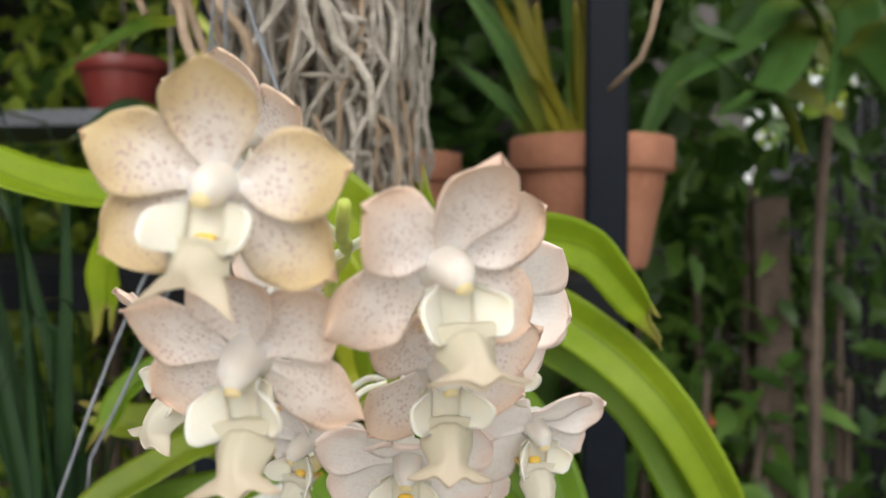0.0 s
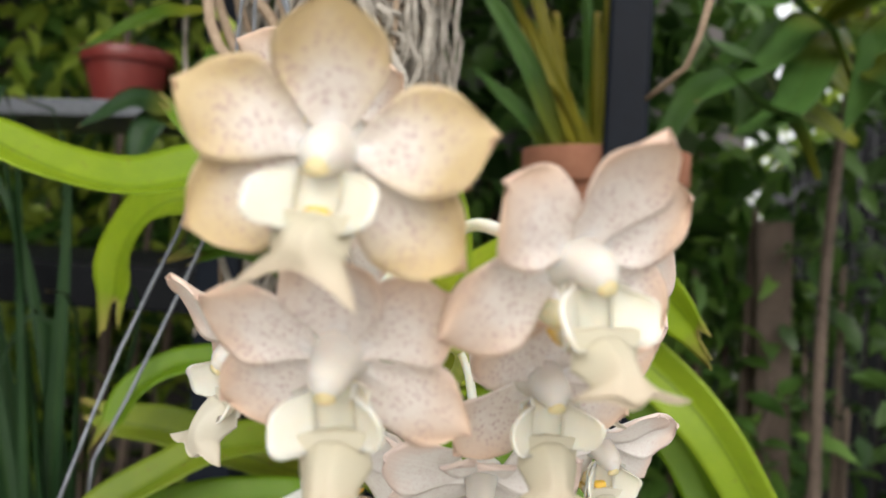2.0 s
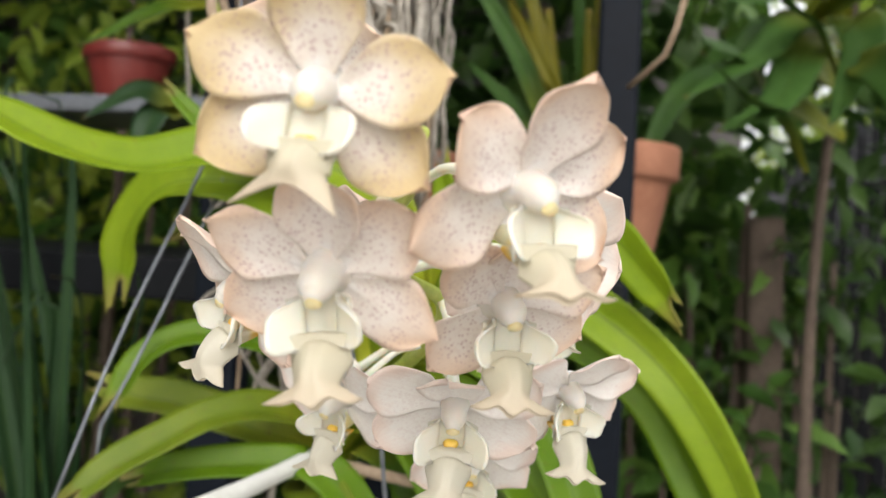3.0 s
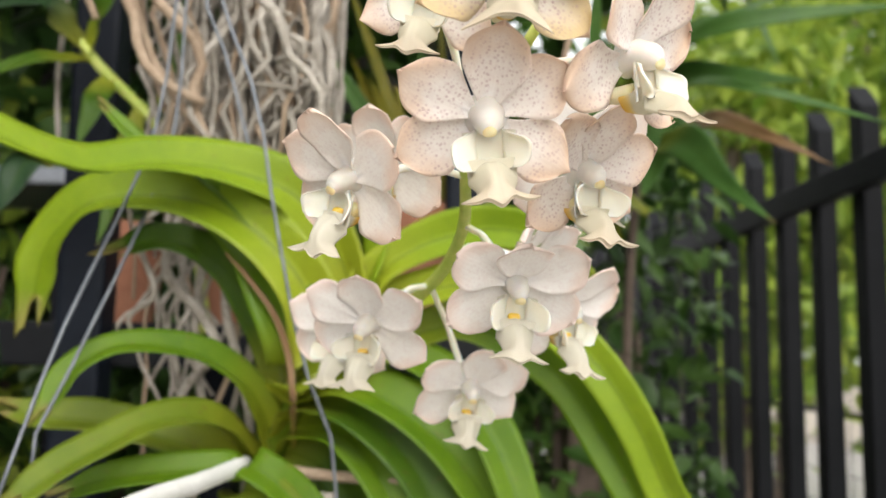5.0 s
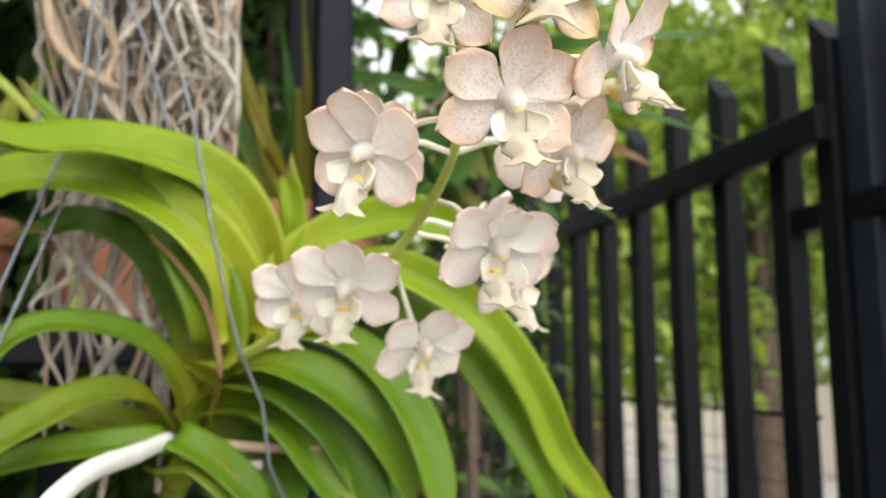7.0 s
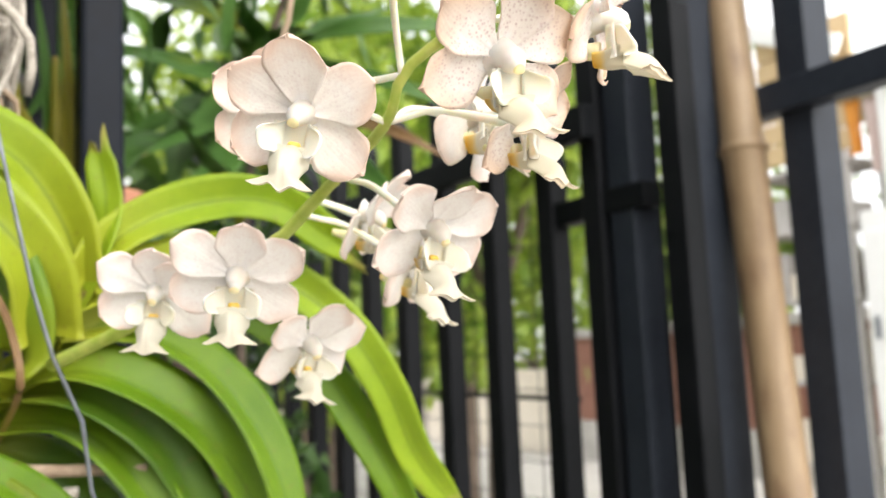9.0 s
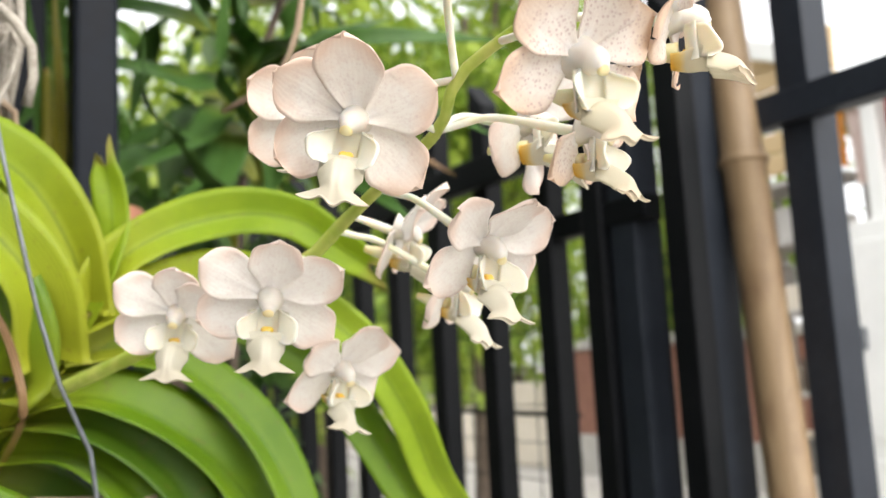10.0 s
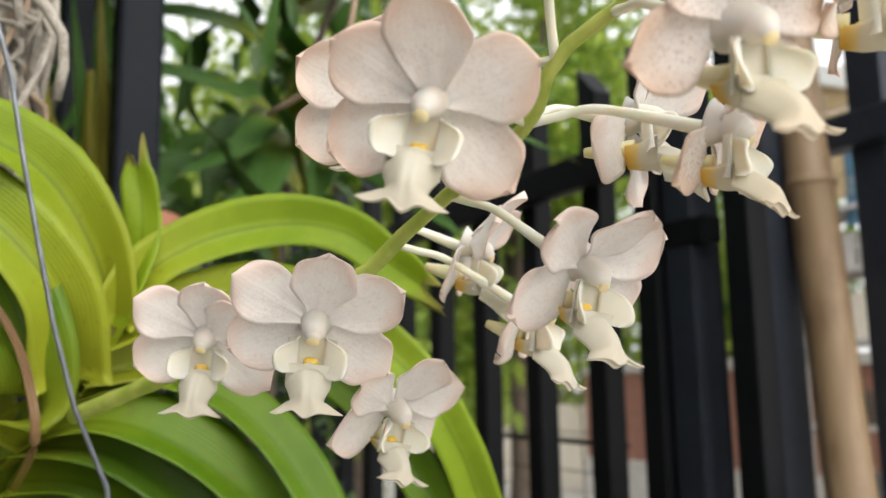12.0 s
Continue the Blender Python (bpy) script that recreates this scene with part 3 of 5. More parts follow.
def throat_mesh(L):
    """The cupped floor of the lip between its side lobes."""
    nu, nv = 11, 9
    front, rear = [], []
    for j in range(nv):
        s = j / (nv - 1)
        for i in range(nu):
            u = i / (nu - 1) * 2 - 1
            p = Vector((0.27 * L * u * (1 - 0.10 * s), (-0.14 - 0.10 * s - 0.12 * u * u) * L, (-0.08 - 0.40 * s) * L))
            front.append(p)
            rear.append(p + Vector((0, 0.0005, -0.0002)))
    verts, faces = grid_shell(front, rear, nu, nv)
    return mesh_of("throat", verts, faces, M_CREAM, [(0, 0)] * len(verts))


def lobe_mesh(L, s, seed):
    """One upright, rounded flap at the side of the throat, waved along its rim."""
    nu, nv = 9, 13
    ph = random.Random(seed).uniform(0, 6.3)
    front, rear = [], []
    for j in range(nv):
        v = j / (nv - 1) * 2 - 1
        half = max(0.0, 1 - abs(v) ** 3.2) ** 0.45
        for i in range(nu):
            u = i / (nu - 1)
            out = u * 0.31 * L * max(half, 0.12) * (1 - 0.08 * v)
            curl = 0.05 * L * u * u * math.sin(2.2 * v + ph) - 0.06 * L * u * u
            p = Vector((s * (0.14 * L + out * 0.80), -0.195 * L - 0.075 * L * (v + 1) - out * 0.62 + curl, -0.28 * L - 0.21 * L * v * (1 - 0.18 * u) + 0.02 * L * u))
            n = Vector((s * 0.6, 0.76, 0)) * 0.0003
            front.append(p - n)
            rear.append(p + n)
    verts, faces = grid_shell(front, rear, nu, nv)
    return mesh_of("side_lobe", verts, faces, M_CREAM, [(0, 0)] * len(verts))


def blob_mesh(name, size, mat, push=None, seg=16):
    bm = bmesh.new()
    bmesh.ops.create_uvsphere(bm, u_segments=seg, v_segments=seg // 2 + 2, radius=1.0)
    for v in bm.verts:
        x, y, z = v.co
        if push:
            x, y, z = push(x, y, z)
        v.co = (x * size[0], y * size[1], z * size[2])
    return bm_mesh(name, bm, mat, True)


STEM = [(-0.052, 0.222, 1.402), (-0.030, 0.165, 1.416), (-0.0075, 0.112, 1.4335), (-0.0024, 0.105, 1.440), (0.0005, 0.0857, 1.4474), (-0.0012, 0.054, 1.4537), (-0.0015, 0.045, 1.4625), (0.0044, 0.037, 1.469), (0.0061, 0.029, 1.4707), (0.0101, 0.018, 1.4762)]
orchid = thing("orchid", (-0.06, 0.235, 1.36), "vanda orchid with freckled blush flowers and lime strap leaves", "orchid")
HOME = Matrix.Translation((-0.06, 0.235, 1.36)).inverted()


def flower(anther, yaw, pitch, roll, size, tone, node, seed, tongue, blades, hood=0.0):
    """One bloom on its stalk, from the place of its anther cap and the way it faces.
    tongue: reach, swing and drop of the lip; blades: angle, backward lean and length of the upper sepal, two petals, two lower sepals."""
    L = size
    turn = Matrix.Rotation(radians(yaw), 4, "Z") @ Matrix.Rotation(radians(-pitch), 4, "X") @ Matrix.Rotation(radians(roll), 4, "Y")
    centre = Vector(anther) - turn @ Vector((0, -0.48 * L, -0.07 * L))
    m = Matrix.Translation(centre) @ turn
    inv = m.inverted()
    n = inv @ Vector(node)
    mid = n.lerp(Vector((0, 0.5 * L, -0.1 * L)), 0.55) + (inv.to_3x3() @ Vector((0, 0, 0.18 * L)))
    stalk = tube_mesh("flower", [n, n.lerp(mid, 0.5) + Vector((0, 0.05 * L, 0)), mid, (0, 0.16 * L, -0.03 * L), (0, -0.02 * L, -0.02 * L)], [0.00085, 0.00085, 0.00095, 0.0012, 0.0014], M_PEDICEL, 18, 10, 0.03, seed)
    ob = part("flower", stalk, orchid, m=HOME @ m)
    rng = random.Random(seed)
    j = lambda a: rng.uniform(-a, a)
    mat = M_PETAL[tone]

    def blade(name, spec, w, y, back, hood=0.0, **kw):
        ang, lean, ln = spec
        me = petal_mesh(name, (ln - 0.05) * L, w * L, mat, rng.randrange(9999), back=back, hood=hood, **kw)
        tip = math.degrees(math.atan(back - 0.445 * hood)) - lean
        part(name, me, ob, m=Matrix.Translation((0, y * L, 0)) @ Matrix.Rotation(radians(ang), 4, "Y") @ Matrix.Rotation(radians(tip), 4, "X") @ Matrix.Translation((0, 0, 0.05 * L)))

    wide = {"tan": 0.68, "blush": 0.68, "warm": 0.74, "pale": 0.73}[tone]
    sharp = 0.3 if tone in ("tan", "blush") else -0.3
    blade("sepal", blades[0], 0.72 + j(0.03), 0.03, -0.18, hood, cup=0.14 if hood == 0 else 0.36, point=sharp - 0.1, claw=0.24)
    for k in (1, 2):
        blade("petal", blades[k], wide + j(0.03), 0.0, -0.02 + j(0.05), wave=0.05, point=sharp)
        blade("sepal", blades[k + 2], wide + 0.03 + j(0.03), 0.05, 0.02 + j(0.05), point=sharp + 0.15, claw=0.20)
    part("lip", lip_mesh(L, seed, *tongue, tone in ("pale", "warm"), 1.0 if tongue[2] > 60 else 0.0), ob)
    part("throat", throat_mesh(L), ob)
    for s in (-1, 1):
        part("side_lobe", lobe_mesh(L, s, seed + s), ob)
    fat = L * (1.0 if tone in ("tan", "blush") else 0.9)
    me = tube_mesh("column", [(0, 0.06 * L, 0.03 * L), (0, -0.07 * L, 0.03 * L), (0, -0.18 * L, 0.02 * L), (0, -0.27 * L, 0.005 * L), (0, -0.33 * L, -0.02 * L), (0, -0.365 * L, -0.03 * L), (0, -0.385 * L, -0.035 * L)], [0.25 * fat, 0.20 * fat, 0.165 * fat, 0.155 * fat, 0.15 * fat, 0.12 * fat, 0.06 * fat], M_WHITE, 22, 18)
    part("column", me, ob)
    me = blob_mesh("anther_cap", (0.075 * L, 0.035 * L, 0.06 * L), M_ANTHER, lambda x, y, z: (x, y, z - 0.2 * x * x), 14)
    part("anther_cap", me, ob, m=Matrix.Translation((0, -0.372 * L, -0.060 * L)) @ Matrix.Rotation(radians(12), 4, "X"))
    k = 0.45 if tone == "blush" else 1.0
    me = blob_mesh("callus", (0.085 * L * k, 0.065 * L * k, 0.065 * L * k), M_GOLD, lambda x, y, z: (x, y, z + 0.35 * abs(x)), 12)
    part("callus", me, ob, m=Matrix.Translation((0, -(0.17 if tone == "blush" else 0.25) * L, -0.37 * L)))
    part("spur", tube_mesh("spur", [(0, -0.10 * L, -0.38 * L), (0, 0.16 * L, -0.41 * L), (0, 0.42 * L, -0.42 * L)], [0.12 * L, 0.095 * L, 0.05 * L], M_SPUR, 10, 10), ob)
    return ob


flower((0.0026, -0.0137, 1.4755), 7, -5, 3, 0.0166, "tan", STEM[8], 11, (0.50, -17, 66), ((1, -26, 1.05), (-67, -8, 1.07), (77, -12, 1.10), (-119, -5, 1.05), (124, -4, 1.12)))
flower((0.0317, 0.0038, 1.4643), 40, -14, -3, 0.0174, "blush", STEM[7], 12, (0.73, -13, 29), ((6, -33, 1.14), (-56, -17, 1.06), (62, -3, 1.00), (-118, -0, 1.08), (122, -4, 1.04)))
flower((-0.0002, 0.0003, 1.4499), 1, -25, -6, 0.0175, "blush", STEM[7], 13, (0.73, 4, 35), ((11, -25, 1.03), (-57, -6, 1.05), (61, -3, 1.02), (-111, -1, 1.04), (125, -3, 1.05)), hood=0.6)
flower((0.0252, 0.0260, 1.4465), 30, -20, 0, 0.0171, "blush", STEM[5], 14, (0.76, -13, 35), ((0, -30, 1.04), (-48, -25, 1.06), (62, -14, 1.04), (-138, -3, 0.97), (114, -1, 1.03)))
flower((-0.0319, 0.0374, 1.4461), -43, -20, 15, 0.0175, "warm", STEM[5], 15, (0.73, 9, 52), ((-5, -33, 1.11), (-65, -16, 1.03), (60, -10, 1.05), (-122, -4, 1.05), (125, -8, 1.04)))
flower((-0.0276, 0.0890, 1.4164), -25, -25, 7, 0.0178, "pale", STEM[2], 16, (0.71, 4, 48), ((5, -27, 1.05), (-60, -9, 1.09), (62, -6, 1.09), (-114, -2, 1.04), (120, -0, 1.04)))
flower((-0.0384, 0.1307, 1.4168), -28, -21, 6, 0.0174, "pale", STEM[2], 17, (0.81, 0, 47), ((3, -32, 1.03), (-60, -12, 1.08), (47, -36, 0.98), (-117, -5, 1.07), (125, -6, 1.11)))
flower((0.0116, 0.0487, 1.4240), 10, -30, 3, 0.0176, "pale", STEM[4], 18, (0.76, -6, 32), ((-7, -40, 1.07), (-63, -17, 1.09), (61, -11, 1.05), (-128, -8, 1.04), (117, -5, 1.07)))
flower((0.0059, 0.1140, 1.3989), 12, -30, 7, 0.0176, "pale", STEM[2], 19, (0.70, -11, 35), ((4, -29, 1.07), (-67, -16, 1.05), (58, -13, 1.05), (-125, -7, 1.05), (118, -3, 1.05)))
flower((0.0339, 0.0934, 1.4220), 39, -25, 0, 0.0182, "pale", STEM[3], 20, (0.87, -20, 33), ((5, -36, 1.08), (-61, -14, 1.04), (65, -12, 1.02), (-129, -11, 1.06), (120, -3, 1.04)))
flower((0.0256, 0.1054, 1.4374), 54, -21, -9, 0.0183, "pale", STEM[3], 21, (0.80, -1, 39), ((0, -32, 1.05), (-62, -24, 1.04), (57, -25, 1.10), (-125, -3, 1.05), (122, -4, 1.04)))
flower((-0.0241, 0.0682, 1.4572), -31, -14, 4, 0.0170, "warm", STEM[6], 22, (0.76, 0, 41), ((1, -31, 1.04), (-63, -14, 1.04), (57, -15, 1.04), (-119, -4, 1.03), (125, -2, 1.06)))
flower((-0.0124, 0.0235, 1.4844), -17, -18, 12, 0.0166, "blush", STEM[6], 23, (0.78, 2, 45), ((2, -28, 1.04), (-61, -13, 1.04), (59, -20, 1.03), (-118, -4, 1.03), (122, -4, 1.04)))
flower((0.0290, 0.0484, 1.4559), 36, -9, 20, 0.0184, "pale", STEM[5], 24, (0.76, 0, 41), ((12, -41, 1.10), (-61, -14, 1.04), (75, -10, 1.01), (-148, 2, 1.10), (122, -4, 1.04)))
part("flower_spike", tube_mesh("flower_spike", STEM, [0.0025, 0.0023, 0.0021, 0.0017, 0.0013, 0.0011], M_STEM, 40, 12, 0.05, 3), orchid, "lime green flower stem", HOME)
axis_pts = [(-0.089, 0.296, 1.25), (-0.080, 0.282, 1.35), (-0.064, 0.268, 1.393), (-0.050, 0.256, 1.412), (-0.038, 0.250, 1.432)]
part("stem", tube_mesh("stem", axis_pts, [0.007, 0.007, 0.0065, 0.005, 0.003], M_LEAF_OLD, 20, 12, 0.06, 5), orchid, m=HOME)

LEAF_NO = [0]


def leaf(points, width, mat=None, shift=0.0, rooted=False, **kw):
    """One strap leaf; unless its first point already lies on the stem, it is led back to it."""
    LEAF_NO[0] += 1
    pts = [(x, y + shift, z) for x, y, z in points]
    if not rooted:
        f = min(1.0, max(0.0, (pts[0][2] - 0.014 - 1.33) / 0.12))
        pts.insert(0, (-0.085 + 0.048 * f, 0.290 - 0.040 * f, 1.33 + 0.102 * f))
    me = strap_mesh("leaf", pts, width, mat or M_LEAF, seed=LEAF_NO[0], **kw)
    part("leaf", me, orchid, m=HOME)


leaf([(-0.0375, 0.2499, 1.4284), (-0.0462, 0.2451, 1.4584), (-0.0642, 0.2397, 1.4833), (-0.0918, 0.2298, 1.4919), (-0.1176, 0.2139, 1.4911), (-0.1386, 0.1940, 1.4841), (-0.1602, 0.1754, 1.4893), (-0.1842, 0.1624, 1.5023)], 0.0262, M_LEAF_PALE, rooted=True, twist0=42.0, twist=-56.0, foot=0.85)
leaf([(-0.0502, 0.2476, 1.4121), (-0.0567, 0.2362, 1.4392), (-0.0752, 0.2345, 1.4624), (-0.1004, 0.2380, 1.4776), (-0.1289, 0.2425, 1.4830), (-0.1569, 0.2467, 1.4792), (-0.1757, 0.2519, 1.4595), (-0.1817, 0.2575, 1.4329)], 0.028, M_LEAF_PALE, rooted=True, twist0=26.0, twist=-22.0, foot=0.85)
leaf([(-0.0643, 0.2645, 1.3938), (-0.0614, 0.2501, 1.4041), (-0.0624, 0.2413, 1.4195), (-0.0687, 0.2414, 1.4368), (-0.0766, 0.2463, 1.4529), (-0.0874, 0.2538, 1.4660), (-0.1005, 0.2622, 1.4763), (-0.1142, 0.2706, 1.4857)], 0.029, M_LEAF, rooted=True, twist0=26.0, twist=-22.0, foot=0.85)
leaf([(-0.0685, 0.2722, 1.3866), (-0.0724, 0.2745, 1.4048), (-0.0782, 0.2735, 1.4224), (-0.0868, 0.2695, 1.4381), (-0.0972, 0.2639, 1.4516), (-0.1107, 0.2579, 1.4610), (-0.1265, 0.2521, 1.4636), (-0.1410, 0.2467, 1.4571)], 0.022, M_LEAF_DARK, rooted=True, twist0=26.0, twist=-22.0)
leaf([(-0.0741, 0.2748, 1.3712), (-0.0789, 0.2656, 1.3883), (-0.0880, 0.2563, 1.4032), (-0.1026, 0.2474, 1.4127), (-0.1195, 0.2391, 1.4167), (-0.1369, 0.2316, 1.4153), (-0.1510, 0.2247, 1.4053), (-0.1583, 0.2189, 1.3887)], 0.0165, M_LEAF, rooted=True)
leaf([(-0.0796, 0.2782, 1.3607), (-0.0857, 0.2635, 1.3722), (-0.0927, 0.2488, 1.3830), (-0.1048, 0.2344, 1.3872), (-0.1183, 0.2209, 1.3849), (-0.1310, 0.2087, 1.3772), (-0.1441, 0.1975, 1.3688), (-0.1554, 0.1867, 1.3577)], 0.0185, M_LEAF_OLD, rooted=True)
leaf([(-0.0779, 0.2781, 1.3608), (-0.0898, 0.2690, 1.3669), (-0.1037, 0.2616, 1.3717), (-0.1190, 0.2567, 1.3766), (-0.1354, 0.2543, 1.3810), (-0.1525, 0.2539, 1.3842), (-0.1701, 0.2548, 1.3850), (-0.1876, 0.2560, 1.3879)], 0.021, M_LEAF_OLD, rooted=True)
leaf([(-0.081, 0.220, 1.364), (-0.109, 0.210, 1.365), (-0.132, 0.200, 1.363), (-0.149, 0.200, 1.357)], 0.0175, M_LEAF, 0.022)
leaf([(-0.110, 0.225, 1.494), (-0.127, 0.222, 1.500), (-0.147, 0.219, 1.518)], 0.0108, M_LEAF, 0.012)
leaf([(-0.0379, 0.2487, 1.4321), (-0.0289, 0.2461, 1.4488), (-0.0134, 0.2432, 1.4600), (0.0042, 0.2386, 1.4666), (0.0221, 0.2320, 1.4688), (0.0380, 0.2231, 1.4645), (0.0489, 0.2126, 1.4533), (0.0588, 0.2011, 1.4423)], 0.0205, M_LEAF_PALE, rooted=True, twist0=-10.0, twist=-50.0)
leaf([(-0.036, 0.250, 1.438), (-0.029, 0.249, 1.462), (-0.032, 0.248, 1.490)], 0.0165, M_LEAF_PALE, 0.0, twist0=20.0, twist=20.0, fold=0.35)
leaf([(-0.0433, 0.2534, 1.4249), (-0.0169, 0.2454, 1.4388), (0.0117, 0.2362, 1.4447), (0.0388, 0.2262, 1.4329), (0.0625, 0.2195, 1.4127), (0.0807, 0.2186, 1.3857), (0.0950, 0.2219, 1.3560), (0.1169, 0.2263, 1.3311)], 0.0195, M_LEAF_PALE, rooted=True, foot=0.85, twist0=-15.0, twist=-40.0)
leaf([(-0.0466, 0.2561, 1.4149), (-0.0190, 0.2565, 1.4206), (0.0078, 0.2553, 1.4288), (0.0342, 0.2508, 1.4194), (0.0557, 0.2422, 1.4020), (0.0703, 0.2333, 1.3779), (0.0838, 0.2277, 1.3513), (0.0961, 0.2248, 1.3235)], 0.0185, M_LEAF, rooted=True, foot=0.85, twist0=-15.0, twist=-40.0)
leaf([(-0.0604, 0.2632, 1.4040), (-0.0405, 0.2579, 1.4118), (-0.0195, 0.2521, 1.4140), (-0.0001, 0.2451, 1.4070), (0.0146, 0.2362, 1.3933), (0.0250, 0.2275, 1.3758), (0.0323, 0.2217, 1.3554), (0.0368, 0.2189, 1.3333)], 0.0216, M_LEAF, rooted=True)
leaf([(-0.0663, 0.2696, 1.3883), (-0.0557, 0.2594, 1.3976), (-0.0403, 0.2507, 1.4009), (-0.0237, 0.2431, 1.3963), (-0.0075, 0.2375, 1.3867), (0.0072, 0.2342, 1.3728), (0.0195, 0.2333, 1.3557), (0.0296, 0.2340, 1.3369)], 0.027, M_LEAF, rooted=True)
leaf([(-0.0717, 0.2738, 1.3815), (-0.0647, 0.2641, 1.3915), (-0.0508, 0.2550, 1.3927), (-0.0363, 0.2458, 1.3897), (-0.0220, 0.2383, 1.3804), (-0.0088, 0.2340, 1.3666), (0.0015, 0.2334, 1.3491), (0.0119, 0.2343, 1.3310)], 0.026, M_LEAF_DARK, rooted=True)
leaf([(-0.0756, 0.2771, 1.3689), (-0.0669, 0.2702, 1.3792), (-0.0540, 0.2625, 1.3813), (-0.0423, 0.2531, 1.3798), (-0.0328, 0.2432, 1.3737), (-0.0242, 0.2351, 1.3638), (-0.0160, 0.2293, 1.3515), (-0.0070, 0.2255, 1.3385)], 0.024, M_LEAF, rooted=True)
leaf([(-0.0785, 0.2802, 1.3590), (-0.0701, 0.2764, 1.3690), (-0.0568, 0.2720, 1.3664), (-0.0455, 0.2648, 1.3609), (-0.0385, 0.2545, 1.3540), (-0.0337, 0.2423, 1.3489), (-0.0313, 0.2296, 1.3444), (-0.0293, 0.2168, 1.3405)], 0.022, M_LEAF_DARK, rooted=True)
leaf([(-0.082, 0.220, 1.367), (-0.066, 0.210, 1.361), (-0.051, 0.200, 1.349), (-0.040, 0.200, 1.334)], 0.0189, M_LEAF, 0.022)
leaf([(-0.084, 0.220, 1.355), (-0.071, 0.210, 1.357), (-0.057, 0.200, 1.347), (-0.049, 0.200, 1.337)], 0.0175, M_LEAF_OLD, 0.022)
leaf([(-0.0615, 0.2345, 1.393), (-0.064, 0.234, 1.412), (-0.071, 0.234, 1.430), (-0.082, 0.234, 1.445), (-0.092, 0.2345, 1.455)], 0.0030, M_DRY, 0.0)

# thick white root reaching out, brown root stubs
part("root", tube_mesh("root", [(-0.083, 0.250, 1.366), (-0.092, 0.205, 1.364), (-0.104, 0.150, 1.362), (-0.112, 0.10, 1.352), (-0.118, 0.06, 1.335)], [0.0036, 0.0038, 0.0036, 0.0034], M_ROOT_WHITE, 24, 12, 0.04, 6), orchid, "thick chalk-white aerial root", HOME)
part("root", tube_mesh("root", [(-0.07, 0.250, 1.364), (-0.045, 0.245, 1.362), (-0.016, 0.235, 1.361)], [0.0026, 0.0024, 0.0022], M_ROOT_TAN, 14, 10, 0.06, 7), orchid, "dry brown root stub", HOME)
part("root", tube_mesh("root", [(-0.075, 0.245, 1.357), (-0.06, 0.235, 1.355), (-0.043, 0.225, 1.356)], [0.0026, 0.0024, 0.002], M_ROOT, 14, 10, 0.06, 8), orchid, "dry brown root stub", HOME)


# ---- hanging root curtain and wires ----
curtain = thing("hanging_roots", (-0.09, 0.33, 2.3), "dense curtain of grey and tan orchid roots", "roots")
CUR = Matrix.Translation((-0.09, 0.33, 2.3)).inverted()
rng = random.Random(42)
for k in range(165):
    a = rng.uniform(0, 2 * math.pi)
    rr = math.sqrt(rng.uniform(0.05, 1))
    cx, cy = -0.097 + 0.042 * rr * math.cos(a), 0.340 + 0.064 * rr * math.sin(a)
    low = rng.uniform(1.45, 1.50) if rng.random() < 0.78 else rng.uniform(1.34, 1.43)
    if cx > -0.075:
        low = rng.uniform(1.46, 1.53)
    pts, x, y = [], cx * 1.02, cy
    z = 1.80
    pts.append((cx, cy, 2.3))
    while z > low:
        pts.append((min(x, -0.0565), y, z))
        x += rng.gauss(0, 0.006) + 0.12 * (cx - x)
        y += rng.gauss(0, 0.006) + 0.12 * (cy - y)
        if z < 1.47:
            x -= 0.0015
        z -= rng.uniform(0.010, 0.022)
    r = rng.uniform(0.0014, 0.0027)
    part("root", tube_mesh("root", pts, [r, r, r, r * 0.9, r * 0.6], M_ROOT if rng.random() < 0.8 else M_ROOT_TAN, 44, 7, 0.10, k), curtain, m=CUR)


def thick_root(k, mat, r, pts):
    x, y, z = pts[0]
    if z > 1.59:
        pts = [(x - 0.004, y + 0.04, 2.3), (x - 0.003, y + 0.02, 1.9), (x - 0.003, y + 0.006, 1.70), (x - 0.002, y, 1.64), *pts]
    part("root", tube_mesh("root", pts, [r, r, r, r, r * 0.95, r * 0.7], mat, 70, 10, 0.07, 500 + k), curtain, m=CUR)


thick_root(0, M_ROOT_TAN, 0.0034, [(-0.160, 0.262, 1.606), (-0.156, 0.262, 1.589), (-0.146, 0.260, 1.572), (-0.142, 0.260, 1.552), (-0.130, 0.260, 1.538), (-0.111, 0.260, 1.529)])
thick_root(1, M_ROOT_TAN, 0.0032, [(-0.150, 0.266, 1.608), (-0.145, 0.266, 1.591), (-0.134, 0.264, 1.577), (-0.119, 0.264, 1.562), (-0.114, 0.266, 1.549), (-0.118, 0.266, 1.533), (-0.107, 0.268, 1.505)])
thick_root(2, M_ROOT_TAN, 0.0027, [(-0.157, 0.270, 1.609), (-0.151, 0.270, 1.586), (-0.144, 0.270, 1.566), (-0.137, 0.270, 1.549), (-0.123, 0.268, 1.529), (-0.106, 0.270, 1.505)])
thick_root(3, M_ROOT, 0.0025, [(-0.139, 0.270, 1.611), (-0.135, 0.268, 1.593), (-0.126, 0.264, 1.576), (-0.120, 0.264, 1.567)])
